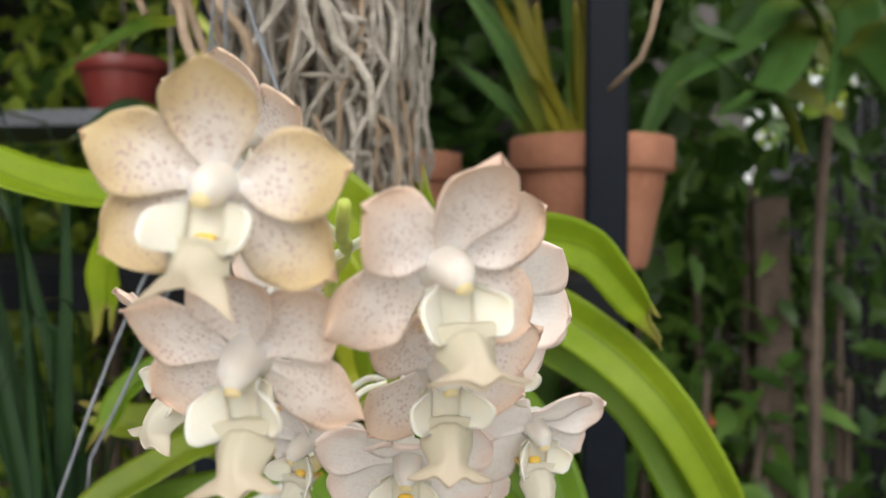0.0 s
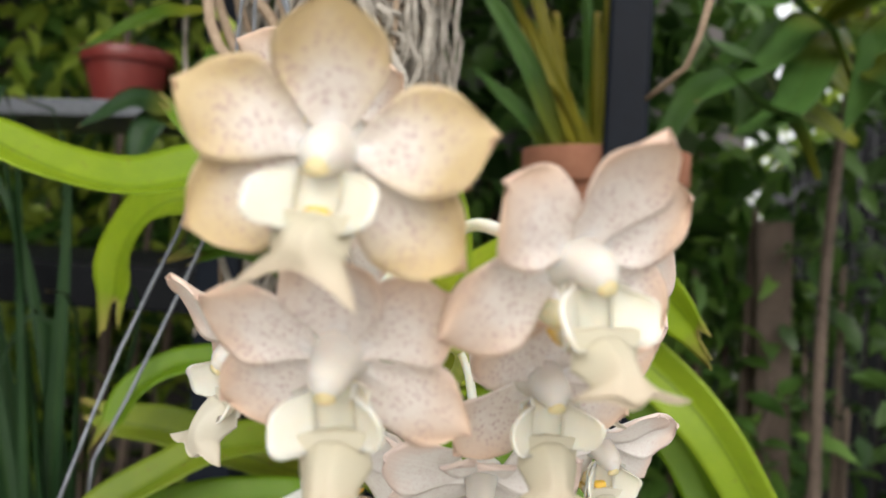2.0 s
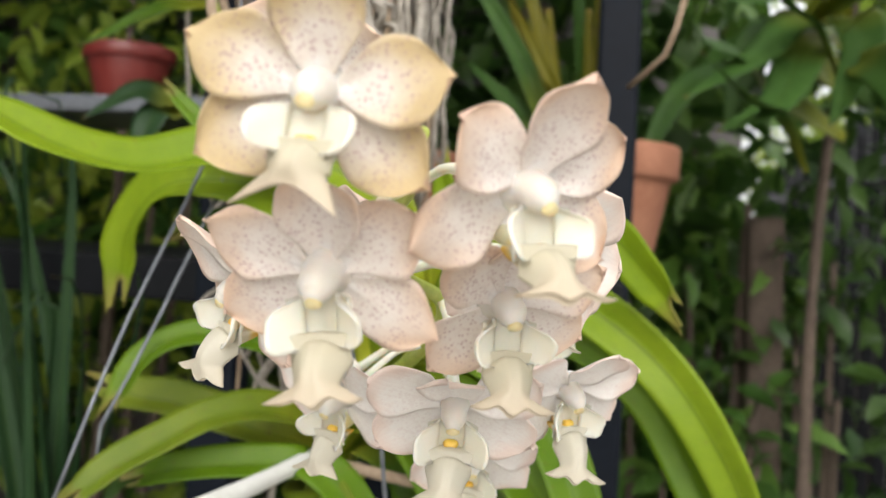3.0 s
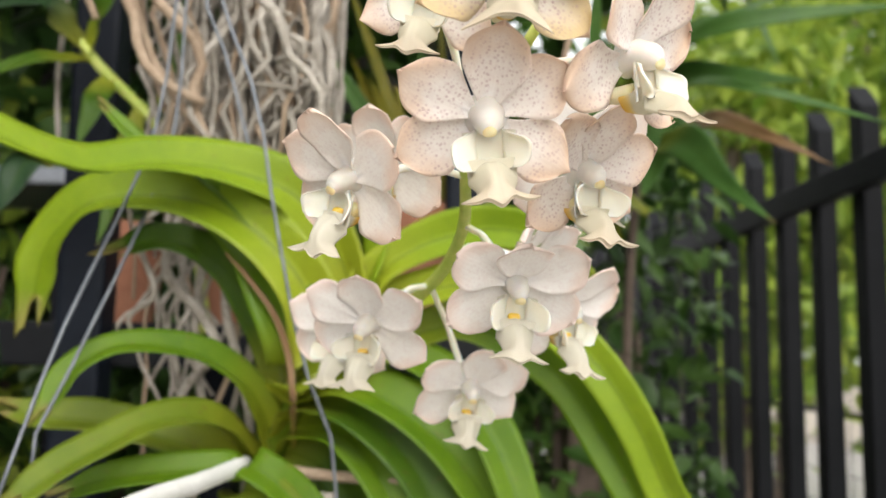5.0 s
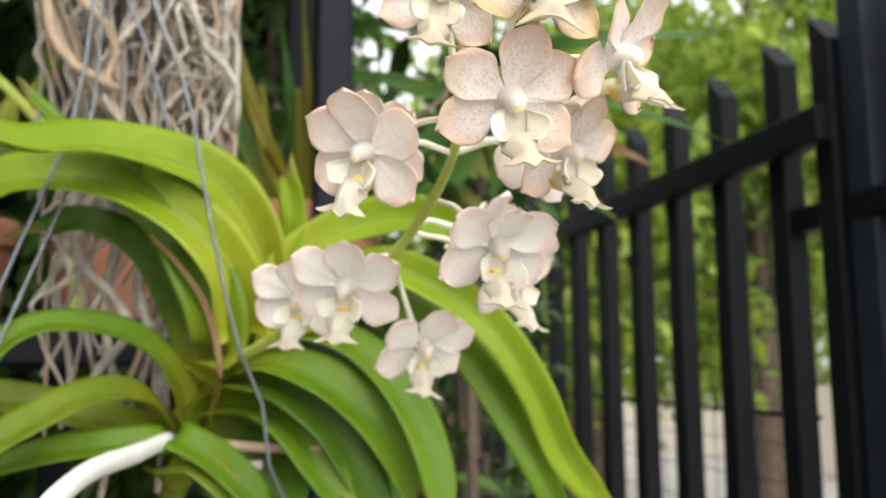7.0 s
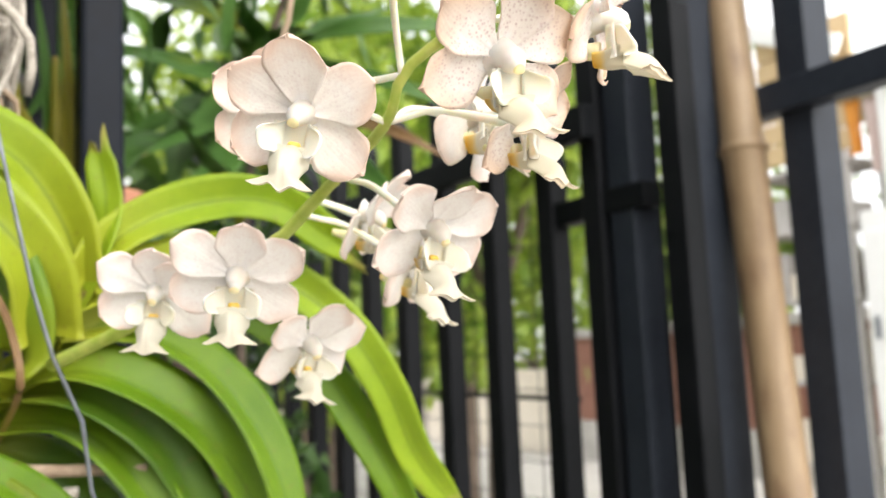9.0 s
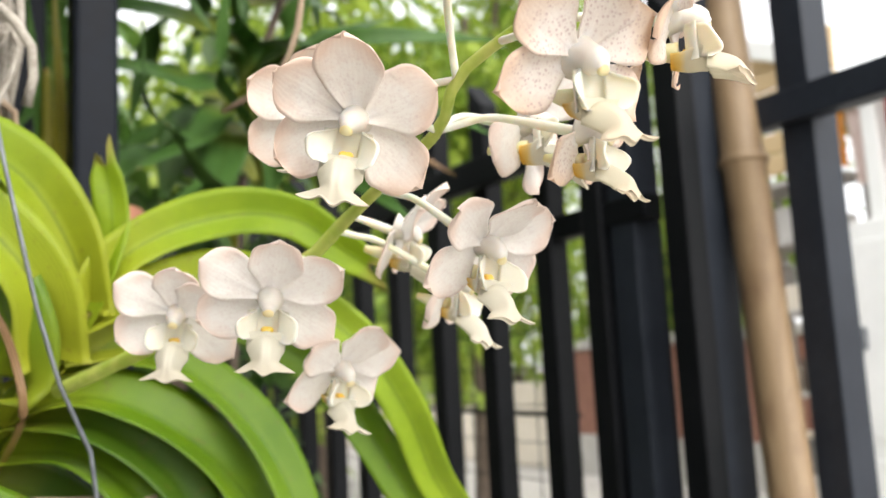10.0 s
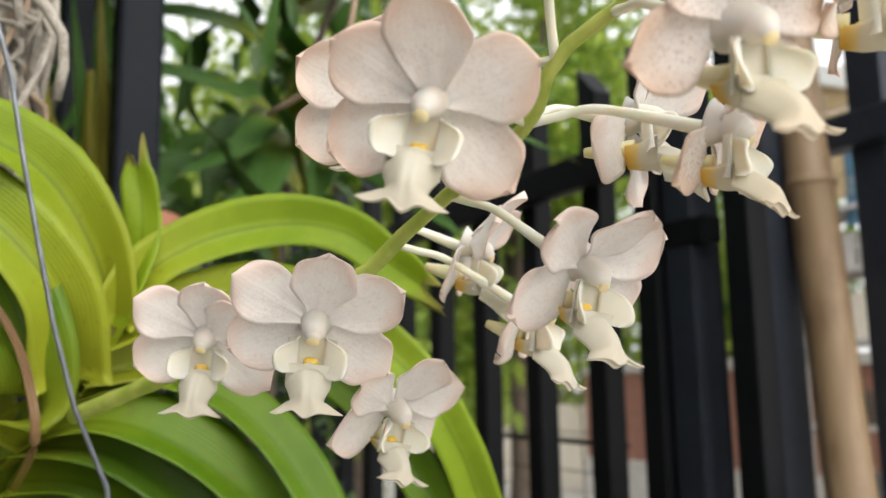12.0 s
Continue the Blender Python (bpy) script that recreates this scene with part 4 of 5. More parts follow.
thick_root(4, M_ROOT, 0.0027, [(-0.104, 0.260, 1.603), (-0.095, 0.260, 1.586), (-0.081, 0.258, 1.576), (-0.076, 0.258, 1.565), (-0.072, 0.258, 1.552), (-0.060, 0.258, 1.541), (-0.056, 0.258, 1.528), (-0.058, 0.262, 1.512)])
thick_root(5, M_ROOT_TAN, 0.0026, [(-0.170, 0.262, 1.606), (-0.169, 0.262, 1.582), (-0.164, 0.262, 1.569)])
thick_root(6, M_ROOT, 0.0024, [(-0.118, 0.285, 1.50), (-0.130, 0.280, 1.455), (-0.112, 0.278, 1.432), (-0.104, 0.276, 1.415), (-0.118, 0.275, 1.392), (-0.092, 0.272, 1.385)])
thick_root(7, M_ROOT, 0.0023, [(-0.095, 0.28, 1.48), (-0.100, 0.275, 1.44), (-0.093, 0.275, 1.41), (-0.086, 0.275, 1.38), (-0.088, 0.275, 1.34)])
thick_root(8, M_ROOT, 0.0020, [(-0.108, 0.29, 1.49), (-0.116, 0.285, 1.43), (-0.110, 0.285, 1.38), (-0.115, 0.285, 1.33)])
for k in range(26):
    x, y, z = rng.uniform(-0.13, -0.06), rng.uniform(0.268, 0.30), rng.uniform(1.48, 1.68)
    pts = [(x, y, z)]
    for _ in range(6):
        x += rng.gauss(0.0, 0.010)
        y = min(0.30, max(0.262, y + rng.gauss(0, 0.004)))
        z += rng.gauss(-0.008, 0.007)
        pts.append((min(-0.064, max(-0.145, x)), y, z))
    part("root", tube_mesh("root", pts, [0.0008, 0.0017, 0.0015, 0.0007], M_ROOT, 30, 7, 0.1, 800 + k), curtain, m=CUR)

hanger = thing("wire_hanger", (-0.10, 0.24, 2.3), "thin grey galvanised wires holding the orchid", "wire")
HNG = Matrix.Translation((-0.10, 0.24, 2.3)).inverted()


def hanger_wire(k, pts):
    part("wire", tube_mesh("wire", pts, [0.0008, 0.0008], M_WIRE, 40, 7, 0.0, k), hanger, m=HNG)


hanger_wire(0, [(-0.118, 0.245, 2.3), (-0.118, 0.245, 1.95), (-0.118, 0.245, 1.68), (-0.122, 0.245, 1.579), (-0.129, 0.243, 1.507), (-0.150, 0.21, 1.42), (-0.158, 0.18, 1.357)])
hanger_wire(1, [(-0.116, 0.25, 2.3), (-0.116, 0.25, 1.95), (-0.116, 0.25, 1.68), (-0.119, 0.25, 1.579), (-0.123, 0.25, 1.504), (-0.145, 0.225, 1.42), (-0.157, 0.20, 1.372), (-0.154, 0.20, 1.36)])
hanger_wire(2, [(-0.115, 0.245, 2.3), (-0.115, 0.245, 1.95), (-0.115, 0.245, 1.68), (-0.110, 0.245, 1.579), (-0.098, 0.245, 1.545), (-0.086, 0.245, 1.503), (-0.082, 0.245, 1.49)])
hanger_wire(3, [(-0.112, 0.225, 2.3), (-0.112, 0.225, 1.95), (-0.112, 0.225, 1.68), (-0.101, 0.22, 1.58), (-0.079, 0.215, 1.519), (-0.070, 0.212, 1.475), (-0.056, 0.212, 1.413), (-0.040, 0.212, 1.372), (-0.040, 0.212, 1.352), (-0.030, 0.215, 1.335)])


# ---- plant rack, pots and neighbouring plants ----
rack = thing("plant_rack", (-0.25, 0.66, 0), "black steel plant rack with slatted shelves", "rack")
for x, y, h in ((0.283, -0.035, 2.3), (-0.005, -0.13, 2.3), (0.283, 0.36, 2.3), (-0.005, 0.36, 2.3), (-0.55, -0.06, 2.3)):
    part("upright", bar_mesh("upright", (0.034, 0.034, h), M_POLE, 0.004), rack, m=Matrix.Translation((x, y, h / 2)))
for z in (1.42, 0.92):
    part("shelf_rail", bar_mesh("shelf_rail", (0.85, 0.02, 0.034), M_BLACK), rack, m=Matrix.Translation((-0.13, -0.11, z)))
    part("shelf_rail", bar_mesh("shelf_rail", (0.85, 0.02, 0.034), M_BLACK), rack, m=Matrix.Translation((-0.13, 0.33, z)))
    for k in range(9):
        part("slat", bar_mesh("slat", (0.82, 0.03, 0.012), M_BLACK, 0.002), rack, m=Matrix.Translation((-0.13, -0.07 + 0.047 * k, z + 0.012)))


def pot(at, r, h, mat, label, group=""):
    t = thing("flower_pot", at, label, "pot", group)
    part("pot_body", lathe_mesh("pot_body", [(r * 0.66, 0), (r * 0.69, 0.003), (r * 0.90, h * 0.72), (r * 0.90, h * 0.74), (r * 0.985, h * 0.745), (r, h * 0.76), (r, h * 0.985), (r * 0.985, h), (r * 0.90, h), (r * 0.885, h * 0.97), (r * 0.86, h * 0.80)], mat, 44), t)
    part("potting_mix", lathe_mesh("potting_mix", [(r * 0.87, h * 0.78), (r * 0.6, h * 0.83), (r * 0.2, h * 0.85)], M_SOIL, 24), t, "dark bark potting mix")
    return t


SHELF = 1.4385
pot((0.017, 0.70, SHELF), 0.073, 0.114, M_CLAY, "terracotta pot with a thick rim on the rack shelf", "pots on the rack")
pot((-0.165, 0.72, SHELF), 0.060, 0.105, M_CLAY, "terracotta pot on the rack shelf", "pots on the rack")
pot((-0.305, 0.74, SHELF), 0.055, 0.10, M_CLAY, "terracotta pot on the rack shelf", "pots on the rack")
pot((-0.19, 0.66, 0.9385), 0.075, 0.13, M_RED, "red plastic pot on the lower shelf", "pots on the rack")


def plant(name, at, label, category, group=""):
    t = thing(name, at, label, category, group)
    return t, Matrix.Translation(at).inverted()


# yellow-green cane orchid in the pot behind the pole
cane, ci = plant("cane_orchid", (0.015, 0.70, SHELF + 0.1), "yellowing cane orchid with narrow upright leaves", "orchid")
r2 = random.Random(5)
for k, (x0, x1, z1) in enumerate(((-0.02, -0.10, 1.62), (-0.015, -0.075, 1.70), (0.0, -0.055, 1.66), (0.01, -0.015, 1.74), (-0.01, -0.085, 1.78), (0.03, 0.035, 1.70), (-0.015, -0.115, 1.72), (0.01, -0.03, 1.60), (0.02, 0.005, 1.80))):
    y = 0.68 + r2.uniform(-0.03, 0.03)
    z0 = SHELF + 0.10
    pts = [(x0, y, z0), (x0 + (x1 - x0) * 0.35, y - 0.01, z0 + (z1 - z0) * 0.45), (x0 + (x1 - x0) * 0.75, y - 0.02, z0 + (z1 - z0) * 0.8), (x1, y - 0.04, z1)]
    part("leaf", strap_mesh("leaf", pts, r2.uniform(0.012, 0.02), M_CANE_LEAF if k % 3 else M_GARDEN_LEAF, tip="point", seed=60 + k, twist=r2.uniform(-60, 60), steps=22), cane, m=ci)
for k, (x0, x1) in enumerate(((-0.012, -0.03), (0.01, 0.005), (0.03, 0.04))):
    part("cane", tube_mesh("cane", [(x0, 0.69, SHELF + 0.095), ((x0 + x1) / 2, 0.68, SHELF + 0.16), (x1, 0.67, SHELF + 0.23)], [0.004, 0.006, 0.003], M_CANE_LEAF, 14, 10, 0.08, k), cane, m=ci)

# leafy cane orchid hanging at the side of the root curtain
side, si = plant("leafy_orchid", (-0.20, 0.50, 1.43), "leafy green cane orchid beside the root curtain", "orchid")
part("cane", tube_mesh("cane", [(-0.16, 0.50, 1.43), (-0.165, 0.46, 1.53), (-0.19, 0.45, 1.57), (-0.235, 0.45, 1.615), (-0.27, 0.45, 1.67), (-0.30, 0.45, 1.75)], [0.004, 0.004, 0.0035, 0.003], M_STEM, 24, 10, 0.08, 2), side, m=si)
for k, (p0, p1, p2, w) in enumerate((((-0.235, 0.45, 1.615), (-0.262, 0.43, 1.645), (-0.32, 0.41, 1.625), 0.022), ((-0.235, 0.45, 1.612), (-0.265, 0.43, 1.605), (-0.31, 0.41, 1.575), 0.020),
                                    ((-0.236, 0.45, 1.615), (-0.222, 0.43, 1.65), (-0.215, 0.42, 1.70), 0.024), ((-0.222, 0.45, 1.60), (-0.223, 0.43, 1.575), (-0.228, 0.42, 1.545), 0.020),
                                    ((-0.26, 0.45, 1.655), (-0.27, 0.43, 1.69), (-0.29, 0.42, 1.73), 0.022), ((-0.20, 0.45, 1.578), (-0.203, 0.43, 1.53), (-0.212, 0.42, 1.48), 0.018),
                                    ((-0.19, 0.45, 1.57), (-0.175, 0.44, 1.60), (-0.165, 0.43, 1.66), 0.016), ((-0.25, 0.45, 1.54), (-0.265, 0.43, 1.535), (-0.275, 0.42, 1.50), 0.03), ((-0.25, 0.45, 1.545), (-0.28, 0.43, 1.55), (-0.31, 0.42, 1.53), 0.026))):
    part("leaf", strap_mesh("leaf", [p0, Vector(p0).lerp(Vector(p1), 0.5), p1, p2], w, M_BLUE_LEAF if k in (7, 8, 0) else M_LEAF_DARK, tip="point", seed=90 + k, steps=20, fold=0.25), side, m=si)
part("root", tube_mesh("root", [(-0.262, 0.46, 1.75), (-0.258, 0.46, 1.66), (-0.26, 0.46, 1.60), (-0.255, 0.46, 1.54)], [0.002, 0.0022, 0.0012], M_ROOT, 30, 7, 0.12, 700), side, m=si)

# long grey-green blades low at the side
blades, bi = plant("blade_plant", (-0.36, 0.52, 0.95), "clump of long bluish green blades", "plant")
r3 = random.Random(9)
for k in range(11):
    x0, y0 = -0.36 + r3.uniform(-0.03, 0.03), 0.52 + r3.uniform(-0.03, 0.03)
    x1 = x0 + r3.uniform(-0.14, 0.12)
    z1 = r3.uniform(1.38, 1.56)
    part("leaf", strap_mesh("leaf", [(x0, y0, 0.95), (x0 * 0.7 + x1 * 0.3, y0 - 0.01, 1.2), (x1, y0 - 0.04, z1), (x1 + r3.uniform(-0.05, 0.05), y0 - 0.09, z1 - r3.uniform(-0.05, 0.08))], r3.uniform(0.014, 0.022), M_BLUE_LEAF, tip="point", seed=120 + k, twist0=r3.uniform(-50, 50), steps=20), blades, m=bi)

# brown dry twig by the pole
twig, ti = plant("aerial_root", (0.068, 0.30, 2.3), "bare brown aerial root hanging down", "root")
part("root", tube_mesh("root", [(0.068, 0.30, 2.3), (0.068, 0.29, 1.9), (0.066, 0.28, 1.66), (0.064, 0.275, 1.60), (0.063, 0.276, 1.573), (0.057, 0.287, 1.549), (0.050, 0.30, 1.543), (0.041, 0.326, 1.539)], [0.0016, 0.0017, 0.0018, 0.0019, 0.0013], M_ROOT_TAN, 60, 9, 0.08, 4), twig, m=ti)

# large-leaved plant between rack and gate
big, gi = plant("dracaena", (0.30, 0.95, 0.0), "tall garden plant with long broad drooping leaves", "plant")
part("trunk", tube_mesh("trunk", [(0.30, 0.95, 0), (0.27, 0.95, 0.8), (0.26, 0.97, 1.4), (0.28, 0.93, 1.75), (0.33, 0.88, 1.95)], [0.011, 0.009, 0.007, 0.005], M_BARK, 30, 10, 0.08, 3), big, m=gi)
r4 = random.Random(21)


def broad_leaf(k, p0, p1, p2, w, mat=None, turn=None):
    q = Vector(p0).lerp(Vector(p1), 0.5) + Vector((0, 0, 0.02))
    part("leaf", strap_mesh("leaf", [p0, q, p1, p2], w, mat or M_GARDEN_LEAF, tip="point", seed=200 + k, steps=24, fold=0.2, twist0=r4.uniform(-20, 20) if turn is None else turn), big, m=gi)


broad_leaf(0, (0.25, 0.80, 1.65), (0.2362, 0.54, 1.555), (0.2576, 0.50, 1.518), 0.042, turn=-50)
broad_leaf(1, (0.27, 0.82, 1.66), (0.286, 0.58, 1.606), (0.327, 0.55, 1.575), 0.026, M_DRY, -50)
broad_leaf(2, (0.24, 0.80, 1.68), (0.2415, 0.50, 1.622), (0.367, 0.50, 1.592), 0.013, turn=-45)
broad_leaf(3, (0.20, 0.85, 1.69), (0.28, 0.64, 1.729), (0.44, 0.60, 1.737), 0.026, turn=-45)
broad_leaf(4, (0.22, 0.85, 1.70), (0.26, 0.70, 1.745), (0.345, 0.64, 1.742), 0.05)
broad_leaf(17, (0.22, 0.84, 1.70), (0.29, 0.66, 1.685), (0.345, 0.62, 1.668), 0.034, turn=-50)
broad_leaf(5, (0.20, 0.85, 1.60), (0.10, 0.72, 1.66), (0.08, 0.66, 1.72), 0.03)
broad_leaf(6, (0.248, 0.86, 1.717), (0.183, 0.78, 1.767), (0.121, 0.74, 1.813), 0.05)
broad_leaf(7, (0.248, 0.86, 1.717), (0.215, 0.78, 1.785), (0.196, 0.74, 1.847), 0.045)
broad_leaf(8, (0.255, 0.86, 1.725), (0.26, 0.78, 1.78), (0.284, 0.74, 1.834), 0.05)
broad_leaf(9, (0.255, 0.86, 1.746), (0.3, 0.78, 1.78), (0.381, 0.74, 1.805), 0.055)
broad_leaf(10, (0.248, 0.86, 1.711), (0.153, 0.78, 1.708), (0.085, 0.74, 1.709), 0.03)
broad_leaf(12, (0.241, 0.86, 1.69), (0.181, 0.78, 1.609), (0.124, 0.74, 1.574), 0.05)
broad_leaf(13, (0.241, 0.86, 1.703), (0.164, 0.78, 1.655), (0.093, 0.74, 1.605), 0.04)
broad_leaf(14, (0.254, 0.86, 1.704), (0.256, 0.78, 1.658), (0.22, 0.74, 1.58), 0.05)
broad_leaf(15, (0.22, 0.84, 1.55), (0.15, 0.72, 1.60), (0.10, 0.66, 1.63), 0.028)
broad_leaf(16, (0.26, 0.85, 1.62), (0.17, 0.72, 1.70), (0.16, 0.66, 1.80), 0.03)
for k in range(26):
    a, z = r4.uniform(0, 6.28), r4.uniform(1.56, 1.98)
    p0 = Vector((0.27, 0.9, z))
    d = Vector((math.cos(a), math.sin(a), 0)) * r4.uniform(0.16, 0.28)
    if d.y < -0.12:
        d.y *= 0.5
    if d.x > 0.03 and z < 1.84:
        continue
    part("leaf", strap_mesh("leaf", [p0, p0 + d * 0.4 + Vector((0, 0, 0.05)), p0 + d * 0.75 + Vector((0, 0, 0.05)), p0 + d + Vector((0, 0, r4.uniform(-0.08, 0.02)))], r4.uniform(0.045, 0.07), M_GARDEN_LEAF, tip="point", seed=300 + k, steps=18, fold=0.2), big, m=gi)

# weathered post behind
post = thing("wooden_post", (0.262, 1.24, 0), "weathered brown timber post among the shrubs", "post")
part("shaft", bar_mesh("shaft", (0.05, 0.05, 1.52), M_BARK, 0.008), post, m=Matrix.Translation((0.01, 0, 0.76)) @ Matrix.Rotation(radians(-2), 4, "Y"))

# second rack with a red pot
bench = thing("plant_bench", (-0.60, 0.82, 0), "grey steel plant bench", "bench")
for x in (-0.3, 0.22):
    part("leg", bar_mesh("leg", (0.025, 0.025, 1.58), M_BLACK), bench, m=Matrix.Translation((x, 0, 0.79)))
part("bench_top", bar_mesh("bench_top", (0.62, 0.16, 0.018), M_WIRE), bench, m=Matrix.Translation((-0.03, 0, 1.589)))
pot((-0.505, 0.80, 1.5985), 0.05, 0.06, M_RED, "small dark red plastic pot on the bench")


# ---- shrubs, hedge, trees ----
def shrub(name, at, radius, height, n, leaf_len, leaf_w, mat, label, seed, category="shrub", low=0.1, group=""):
    t = thing(name, at, label, category, group)
    rs = random.Random(seed)
    for k in range(5):
        a = rs.uniform(0, 6.28)
        e = (radius[0] * 0.6 * math.cos(a), radius[1] * 0.6 * math.sin(a), height * rs.uniform(0.6, 0.9))
        part("branch", tube_mesh("branch", [(0, 0, 0), (e[0] * 0.3, e[1] * 0.3, e[2] * 0.4), e], [0.018, 0.012, 0.004], M_BARK, 12, 7, 0.1, seed + k), t)

    def place(rng):
        while True:
            p = rng.uniform(-1, 1, 3)
            d = np.linalg.norm(p)
            if 0.35 < d < 1 and noise.noise(Vector(p * 2.3) + Vector((seed, 0, 0))) > -0.22:
                return (p[0] * radius[0], p[1] * radius[1], height * (low + (1 - low) * (p[2] * 0.5 + 0.5)))

    part("crown", leaf_cloud_mesh("crown", n, mat, place, leaf_len, leaf_w, seed), t)
    return t


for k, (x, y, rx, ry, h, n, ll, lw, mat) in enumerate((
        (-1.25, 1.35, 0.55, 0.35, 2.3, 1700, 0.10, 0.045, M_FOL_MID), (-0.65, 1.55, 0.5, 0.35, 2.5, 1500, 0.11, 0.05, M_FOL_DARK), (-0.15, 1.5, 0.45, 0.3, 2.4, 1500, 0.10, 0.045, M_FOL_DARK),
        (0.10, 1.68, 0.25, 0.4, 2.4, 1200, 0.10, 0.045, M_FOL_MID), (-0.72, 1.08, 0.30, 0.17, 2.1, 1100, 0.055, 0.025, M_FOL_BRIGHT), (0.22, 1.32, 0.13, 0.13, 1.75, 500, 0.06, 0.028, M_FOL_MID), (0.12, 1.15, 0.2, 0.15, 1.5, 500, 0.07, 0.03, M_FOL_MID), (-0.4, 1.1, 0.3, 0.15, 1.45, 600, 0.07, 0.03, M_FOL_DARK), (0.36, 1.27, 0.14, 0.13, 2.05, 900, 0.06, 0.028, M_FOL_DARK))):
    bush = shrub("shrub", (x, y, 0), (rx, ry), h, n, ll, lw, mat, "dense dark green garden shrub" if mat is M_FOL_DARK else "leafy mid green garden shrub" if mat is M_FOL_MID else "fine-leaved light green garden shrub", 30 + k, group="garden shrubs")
    if k == 6:
        tuft = blob_mesh("blossom", (0.017, 0.013, 0.015), M_CORAL, lambda x, y, z: (x * (1 + 0.3 * math.sin(9 * z)), y * (1 + 0.3 * math.sin(8 * x)), z * (1 + 0.25 * math.cos(10 * x))))
        part("blossom", tuft, bush, "small coral red blossom", Matrix.Translation((0.03, -0.017, 1.212)))


def tree(at, h, r, n, mat, seed, label, ll=0.16, lw=0.07, low=0.3):
    t = thing("tree", at, label, "tree", "trees across the lane")
    rs = random.Random(seed)
    part("trunk", tube_mesh("trunk", [(0, 0, 0), (0.05, 0.03, h * 0.3), (-0.04, 0.02, h * 0.6), (0.03, 0, h * 0.85)], [0.11, 0.09, 0.06, 0.03], M_BARK, 16, 10, 0.06, seed), t)
    clumps = [(r * rs.uniform(-0.8, 0.8), r * rs.uniform(-0.8, 0.8), h * rs.uniform(low, 0.98), r * rs.uniform(0.28, 0.5)) for _ in range(16)]
    for c in clumps[:7]:
        part("limb", tube_mesh("limb", [(0, 0, h * 0.35), (c[0] * 0.5, c[1] * 0.5, c[2] * 0.75), c[:3]], [0.04, 0.03, 0.01], M_BARK, 10, 7, 0.08, seed), t)

    def place(rng):
        c = clumps[rng.randint(len(clumps))]
        p = rng.normal(0, 0.5, 3) * c[3]
        return (c[0] + p[0], c[1] + p[1], max(0.25, c[2] + p[2]))

    part("crown", leaf_cloud_mesh("crown", n, mat, place, ll, lw, seed), t)


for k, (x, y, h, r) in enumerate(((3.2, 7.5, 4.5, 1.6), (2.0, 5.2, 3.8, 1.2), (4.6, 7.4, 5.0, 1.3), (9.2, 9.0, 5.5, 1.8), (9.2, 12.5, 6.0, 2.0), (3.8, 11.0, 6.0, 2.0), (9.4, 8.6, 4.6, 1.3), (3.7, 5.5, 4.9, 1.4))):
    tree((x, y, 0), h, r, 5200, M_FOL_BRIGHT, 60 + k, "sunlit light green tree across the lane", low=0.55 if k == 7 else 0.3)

hedge = thing("hedge", (8.6, 15.6, 0), "bright green clipped hedge behind the lane wall", "hedge", kind="stuff")
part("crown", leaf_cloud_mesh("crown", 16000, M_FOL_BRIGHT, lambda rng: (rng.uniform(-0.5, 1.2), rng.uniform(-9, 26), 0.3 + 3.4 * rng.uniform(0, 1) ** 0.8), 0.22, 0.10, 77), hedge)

# house across the lane
house = thing("house", (10.5, 2.6, 0), "pale rendered house with a cream eave", "house")
part("wall", bar_mesh("wall", (3.0, 6.0, 4.2), M_HOUSE, 0.02), house, m=Matrix.Translation((0, 0, 2.1)))
part("roof", bar_mesh("roof", (3.3, 8.4, 0.26), M_WALL, 0.03), house, "cream eave board", Matrix.Translation((0, 0, 4.33)))
part("window", bar_mesh("window", (0.05, 1.1, 1.2), M_BLACK, 0.01), house, "dark window", Matrix.Translation((-1.5, 0.6, 1.9)))
front_wall = thing("garden_wall", (7.55, 7.2, 0), "red-brown garden wall on a pale plinth across the lane", "wall")
part("plinth", bar_mesh("plinth", (0.22, 4.6, 0.52), M_CONCRETE, 0.01), front_wall, m=Matrix.Translation((0, 0, 0.26)))
part("panel", bar_mesh("panel", (0.16, 4.6, 1.06), M_BRICK, 0.01), front_wall, m=Matrix.Translation((0, 0, 1.05)))
part("coping", bar_mesh("coping", (0.24, 4.6, 0.12), M_CONCRETE, 0.02), front_wall, "grey coping", Matrix.Translation((0, 0, 1.64)))

# open shed across the lane with washing and a white cupboard
shed = thing("shed", (3.9, 1.9, 0), "open cream shed with a pale sheet roof across the lane", "shed")
part("roof", bar_mesh("roof", (1.6, 2.4, 0.03), M_HOUSE, 0.01), shed, "pale metal sheet roof", Matrix.Translation((0.55, -0.72, 2.62)) @ Matrix.Rotation(radians(2), 4, "Y"))
part("fascia", bar_mesh("fascia", (0.04, 2.4, 0.09), M_HOUSE, 0.01), shed, "white painted fascia", Matrix.Translation((-0.25, -0.72, 2.615)))
part("barge_board", bar_mesh("barge_board", (0.05, 0.62, 0.10), M_HOUSE, 0.01), shed, "white sloping barge board", Matrix.Translation((-0.22, 0.80, 2.93)) @ Matrix.Rotation(radians(24), 4, "X"))
for k in range(6):
    part("board", bar_mesh("board", (0.03, 0.55, 0.105), M_TAN_BOARD, 0.008), shed, m=Matrix.Translation((-0.16 + 0.004 * (k % 2), 0.76, 2.36 + 0.112 * k)))
for y in (0.32, -1.5):
    part("post", bar_mesh("post", (0.09, 0.075, 2.56), M_HOUSE, 0.006), shed, "white painted post", Matrix.Translation((-0.17, y, 1.28)))
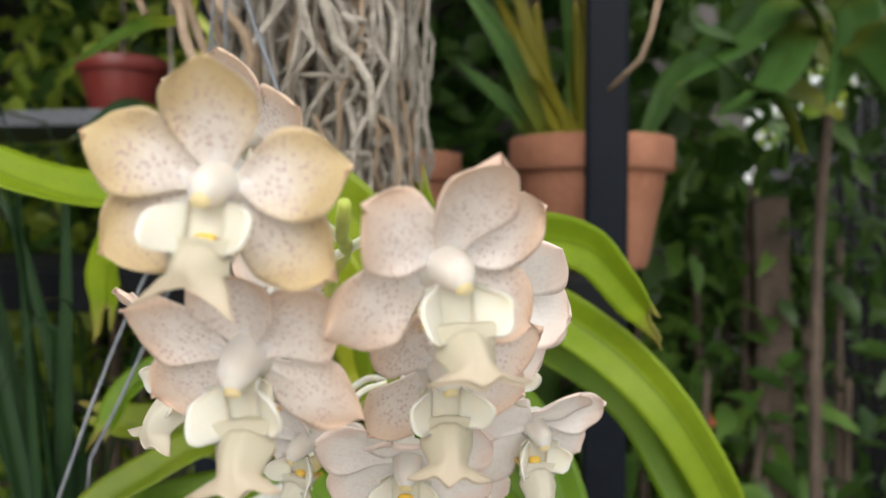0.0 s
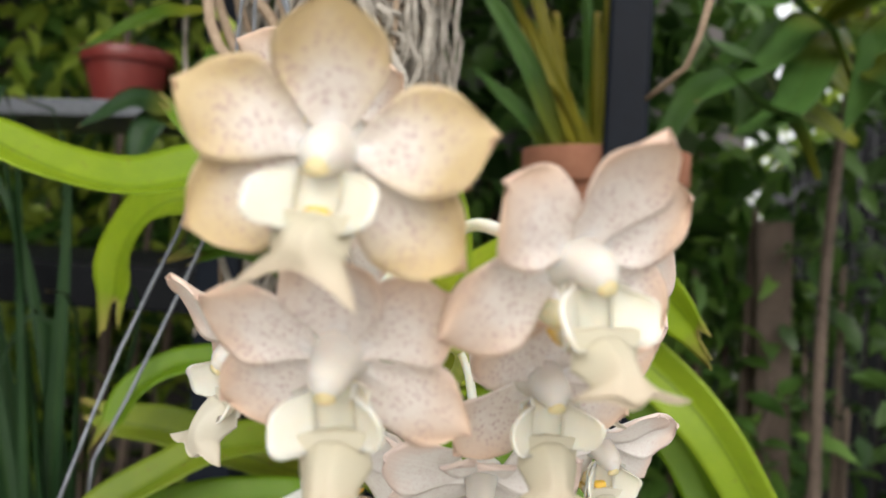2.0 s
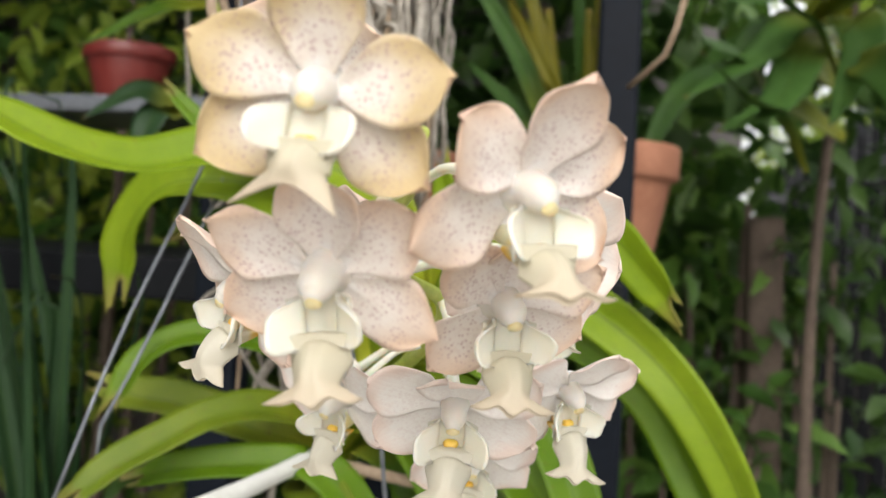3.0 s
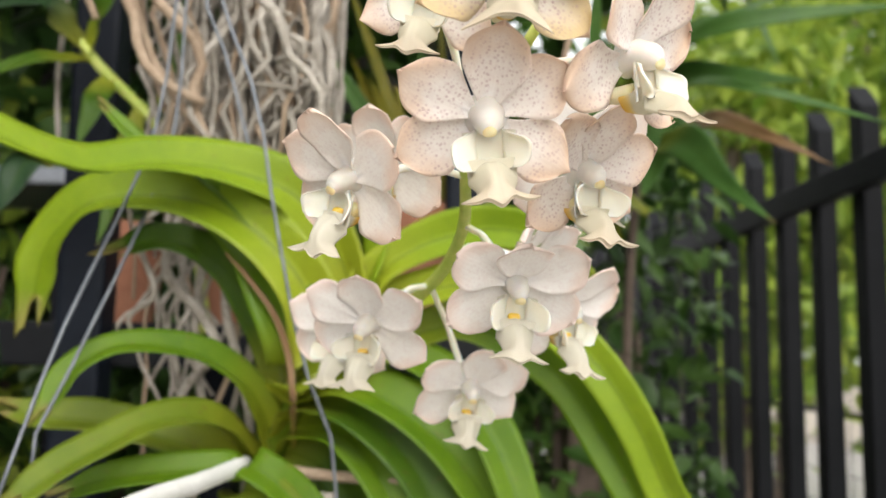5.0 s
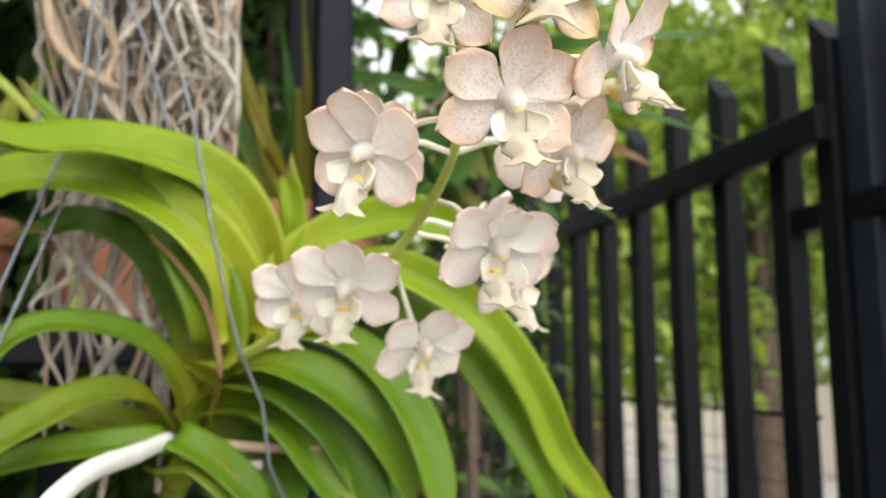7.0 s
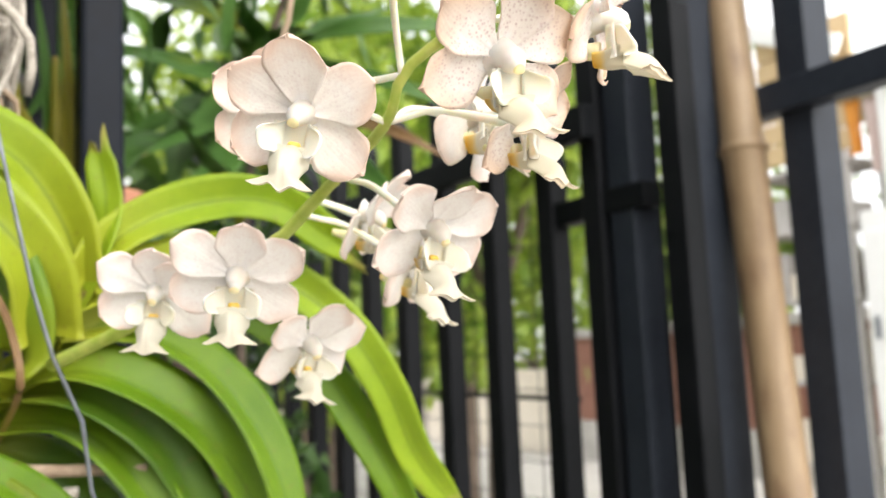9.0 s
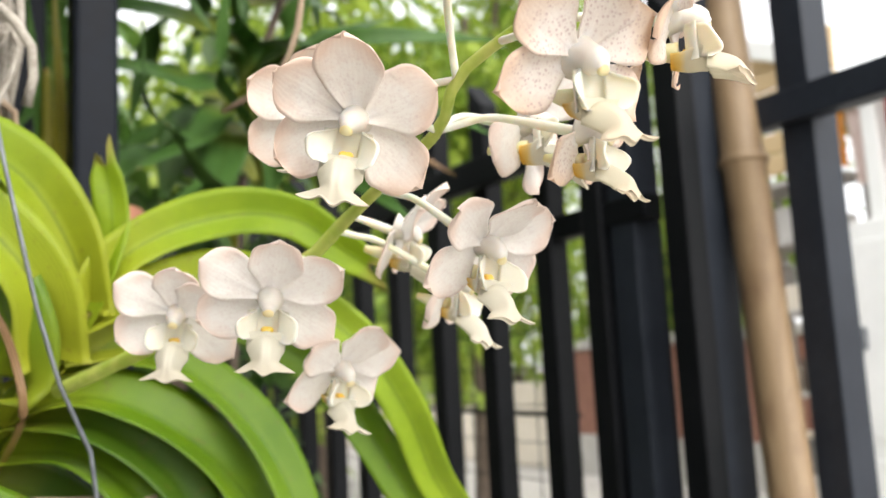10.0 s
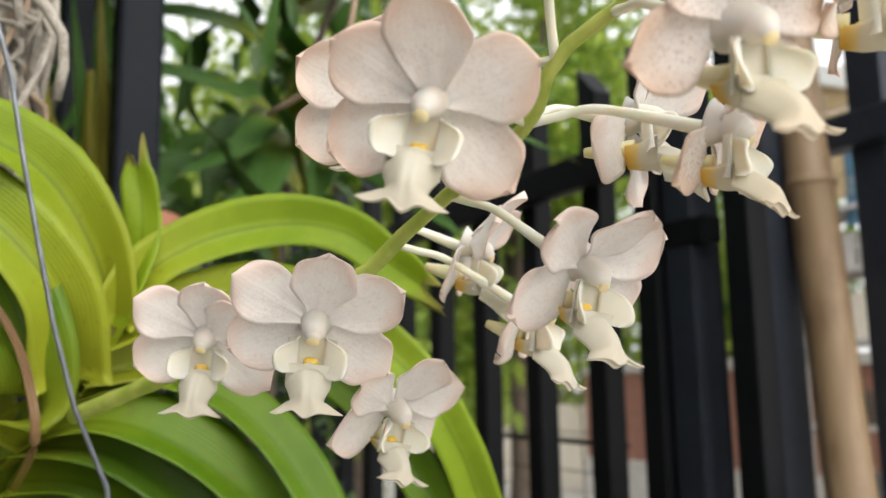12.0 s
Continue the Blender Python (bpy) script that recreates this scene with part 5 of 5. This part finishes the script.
# the open shed's inner shade is put into this wall's dark grey
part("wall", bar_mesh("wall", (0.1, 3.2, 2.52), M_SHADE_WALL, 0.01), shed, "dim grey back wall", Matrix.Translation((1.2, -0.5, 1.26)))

shelf_unit = thing("storage_shelf", (3.86, 2.72, 0), "cluttered grey storage shelf in the shed", "shelf")
for x in (-0.14, 0.14):
    for y in (-0.26, 0.26):
        part("leg", bar_mesh("leg", (0.03, 0.03, 2.3), M_CONCRETE), shelf_unit, m=Matrix.Translation((x, y, 1.15)))
for z in (0.4, 0.8, 1.2, 1.6, 1.95, 2.25):
    part("shelf_board", bar_mesh("shelf_board", (0.34, 0.58, 0.025), M_CONCRETE), shelf_unit, m=Matrix.Translation((0, 0, z)))
rb = random.Random(88)
for z in (0.8125, 1.2125, 1.6125, 1.9625):
    y = -0.24
    while y < 0.16:
        w, h = rb.uniform(0.09, 0.17), rb.uniform(0.10, 0.24)
        box = thing("storage_box", (3.83, 2.72 + y + w / 2, z), "dusty box on the storage shelf", "box", "boxes on the shelf")
        part("carton", bar_mesh("carton", (0.2, w, h), rb.choice((M_SHADE_WALL, M_WALL, M_BARK, M_CONCRETE)), 0.006), box, m=Matrix.Translation((0, 0, h / 2)))
        y += w + 0.02

cupboard = thing("cupboard", (3.70, 2.13, 0), "scuffed white cupboard at the shed front", "cupboard")
part("body", bar_mesh("body", (0.3, 0.36, 1.97), M_HOUSE, 0.01), cupboard, m=Matrix.Translation((0, 0, 0.985)))
for z in (0.5, 1.45):
    leafdoor = part("door", bar_mesh("door", (0.02, 0.32, 0.86), M_HOUSE, 0.006), cupboard, m=Matrix.Translation((-0.16, 0, z)))
    part("handle", bar_mesh("handle", (0.02, 0.015, 0.1), M_WIRE, 0.003), leafdoor, "grey handle", Matrix.Translation((-0.02, 0.12, 0)))


def washing(at, w, h, mat, label):
    """A cloth that hangs in soft folds from a line."""
    t = thing("hanging_cloth", at, label, "cloth", "washing under the shed roof")
    nu, nv = 14, 10
    front, rear = [], []
    for jj in range(nv):
        for ii in range(nu):
            u, v = ii / (nu - 1), jj / (nv - 1)
            y = (u - 0.5) * w * (1 - 0.12 * v)
            x = 0.022 * math.sin(9 * u + 2 * v + at[1] * 7) * (0.3 + 0.7 * v)
            front.append((x - 0.003, y, -h * v))
            rear.append((x + 0.003, y, -h * v))
    verts, faces = grid_shell(front, rear, nu, nv)
    part("fabric", mesh_of("fabric", verts, faces, mat), t)


line = thing("washing_line", (3.72, 1.9, 2.55), "thin washing line under the shed roof", "line")
part("cord", tube_mesh("cord", [(0, -1.58, 0.02), (0, -0.4, -0.03), (0, 0.4, -0.01), (0, 0.85, 0.02)], [0.004, 0.004], M_WIRE, 14, 6), line)
washing((3.72, 2.40, 2.525), 0.09, 0.26, M_ORANGE, "orange cloth hanging on the washing line")
washing((3.72, 2.29, 2.52), 0.11, 0.36, M_PINK, "faded pink cloth hanging on the washing line")
washing((3.72, 2.08, 2.525), 0.13, 0.30, M_RED_CLOTH, "red cloth hanging on the washing line")
washing((3.72, 2.63, 2.54), 0.06, 0.38, M_BLUE_CLOTH, "blue cloth hanging on the washing line")

# added walls: the west one cuts side light, the north plugs bright gaps
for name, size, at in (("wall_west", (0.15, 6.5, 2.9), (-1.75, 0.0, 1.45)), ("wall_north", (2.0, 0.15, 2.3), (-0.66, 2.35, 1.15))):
    w = tagged(new(name, bar_mesh(name, size, M_SHADE_WALL, 0.01)), "plain weathered grey wall added to block light", "wall", kind="structure")
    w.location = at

# unseen slab, added to keep sky light off the plant corner
roof = tagged(new("shade_slab", bar_mesh("shade_slab", (2.8, 2.5, 0.05), M_BLACK, 0.005)), "dark slab added overhead to shade the plant corner", "roof", kind="structure")
roof.location = (-1.2, 1.45, 2.325)
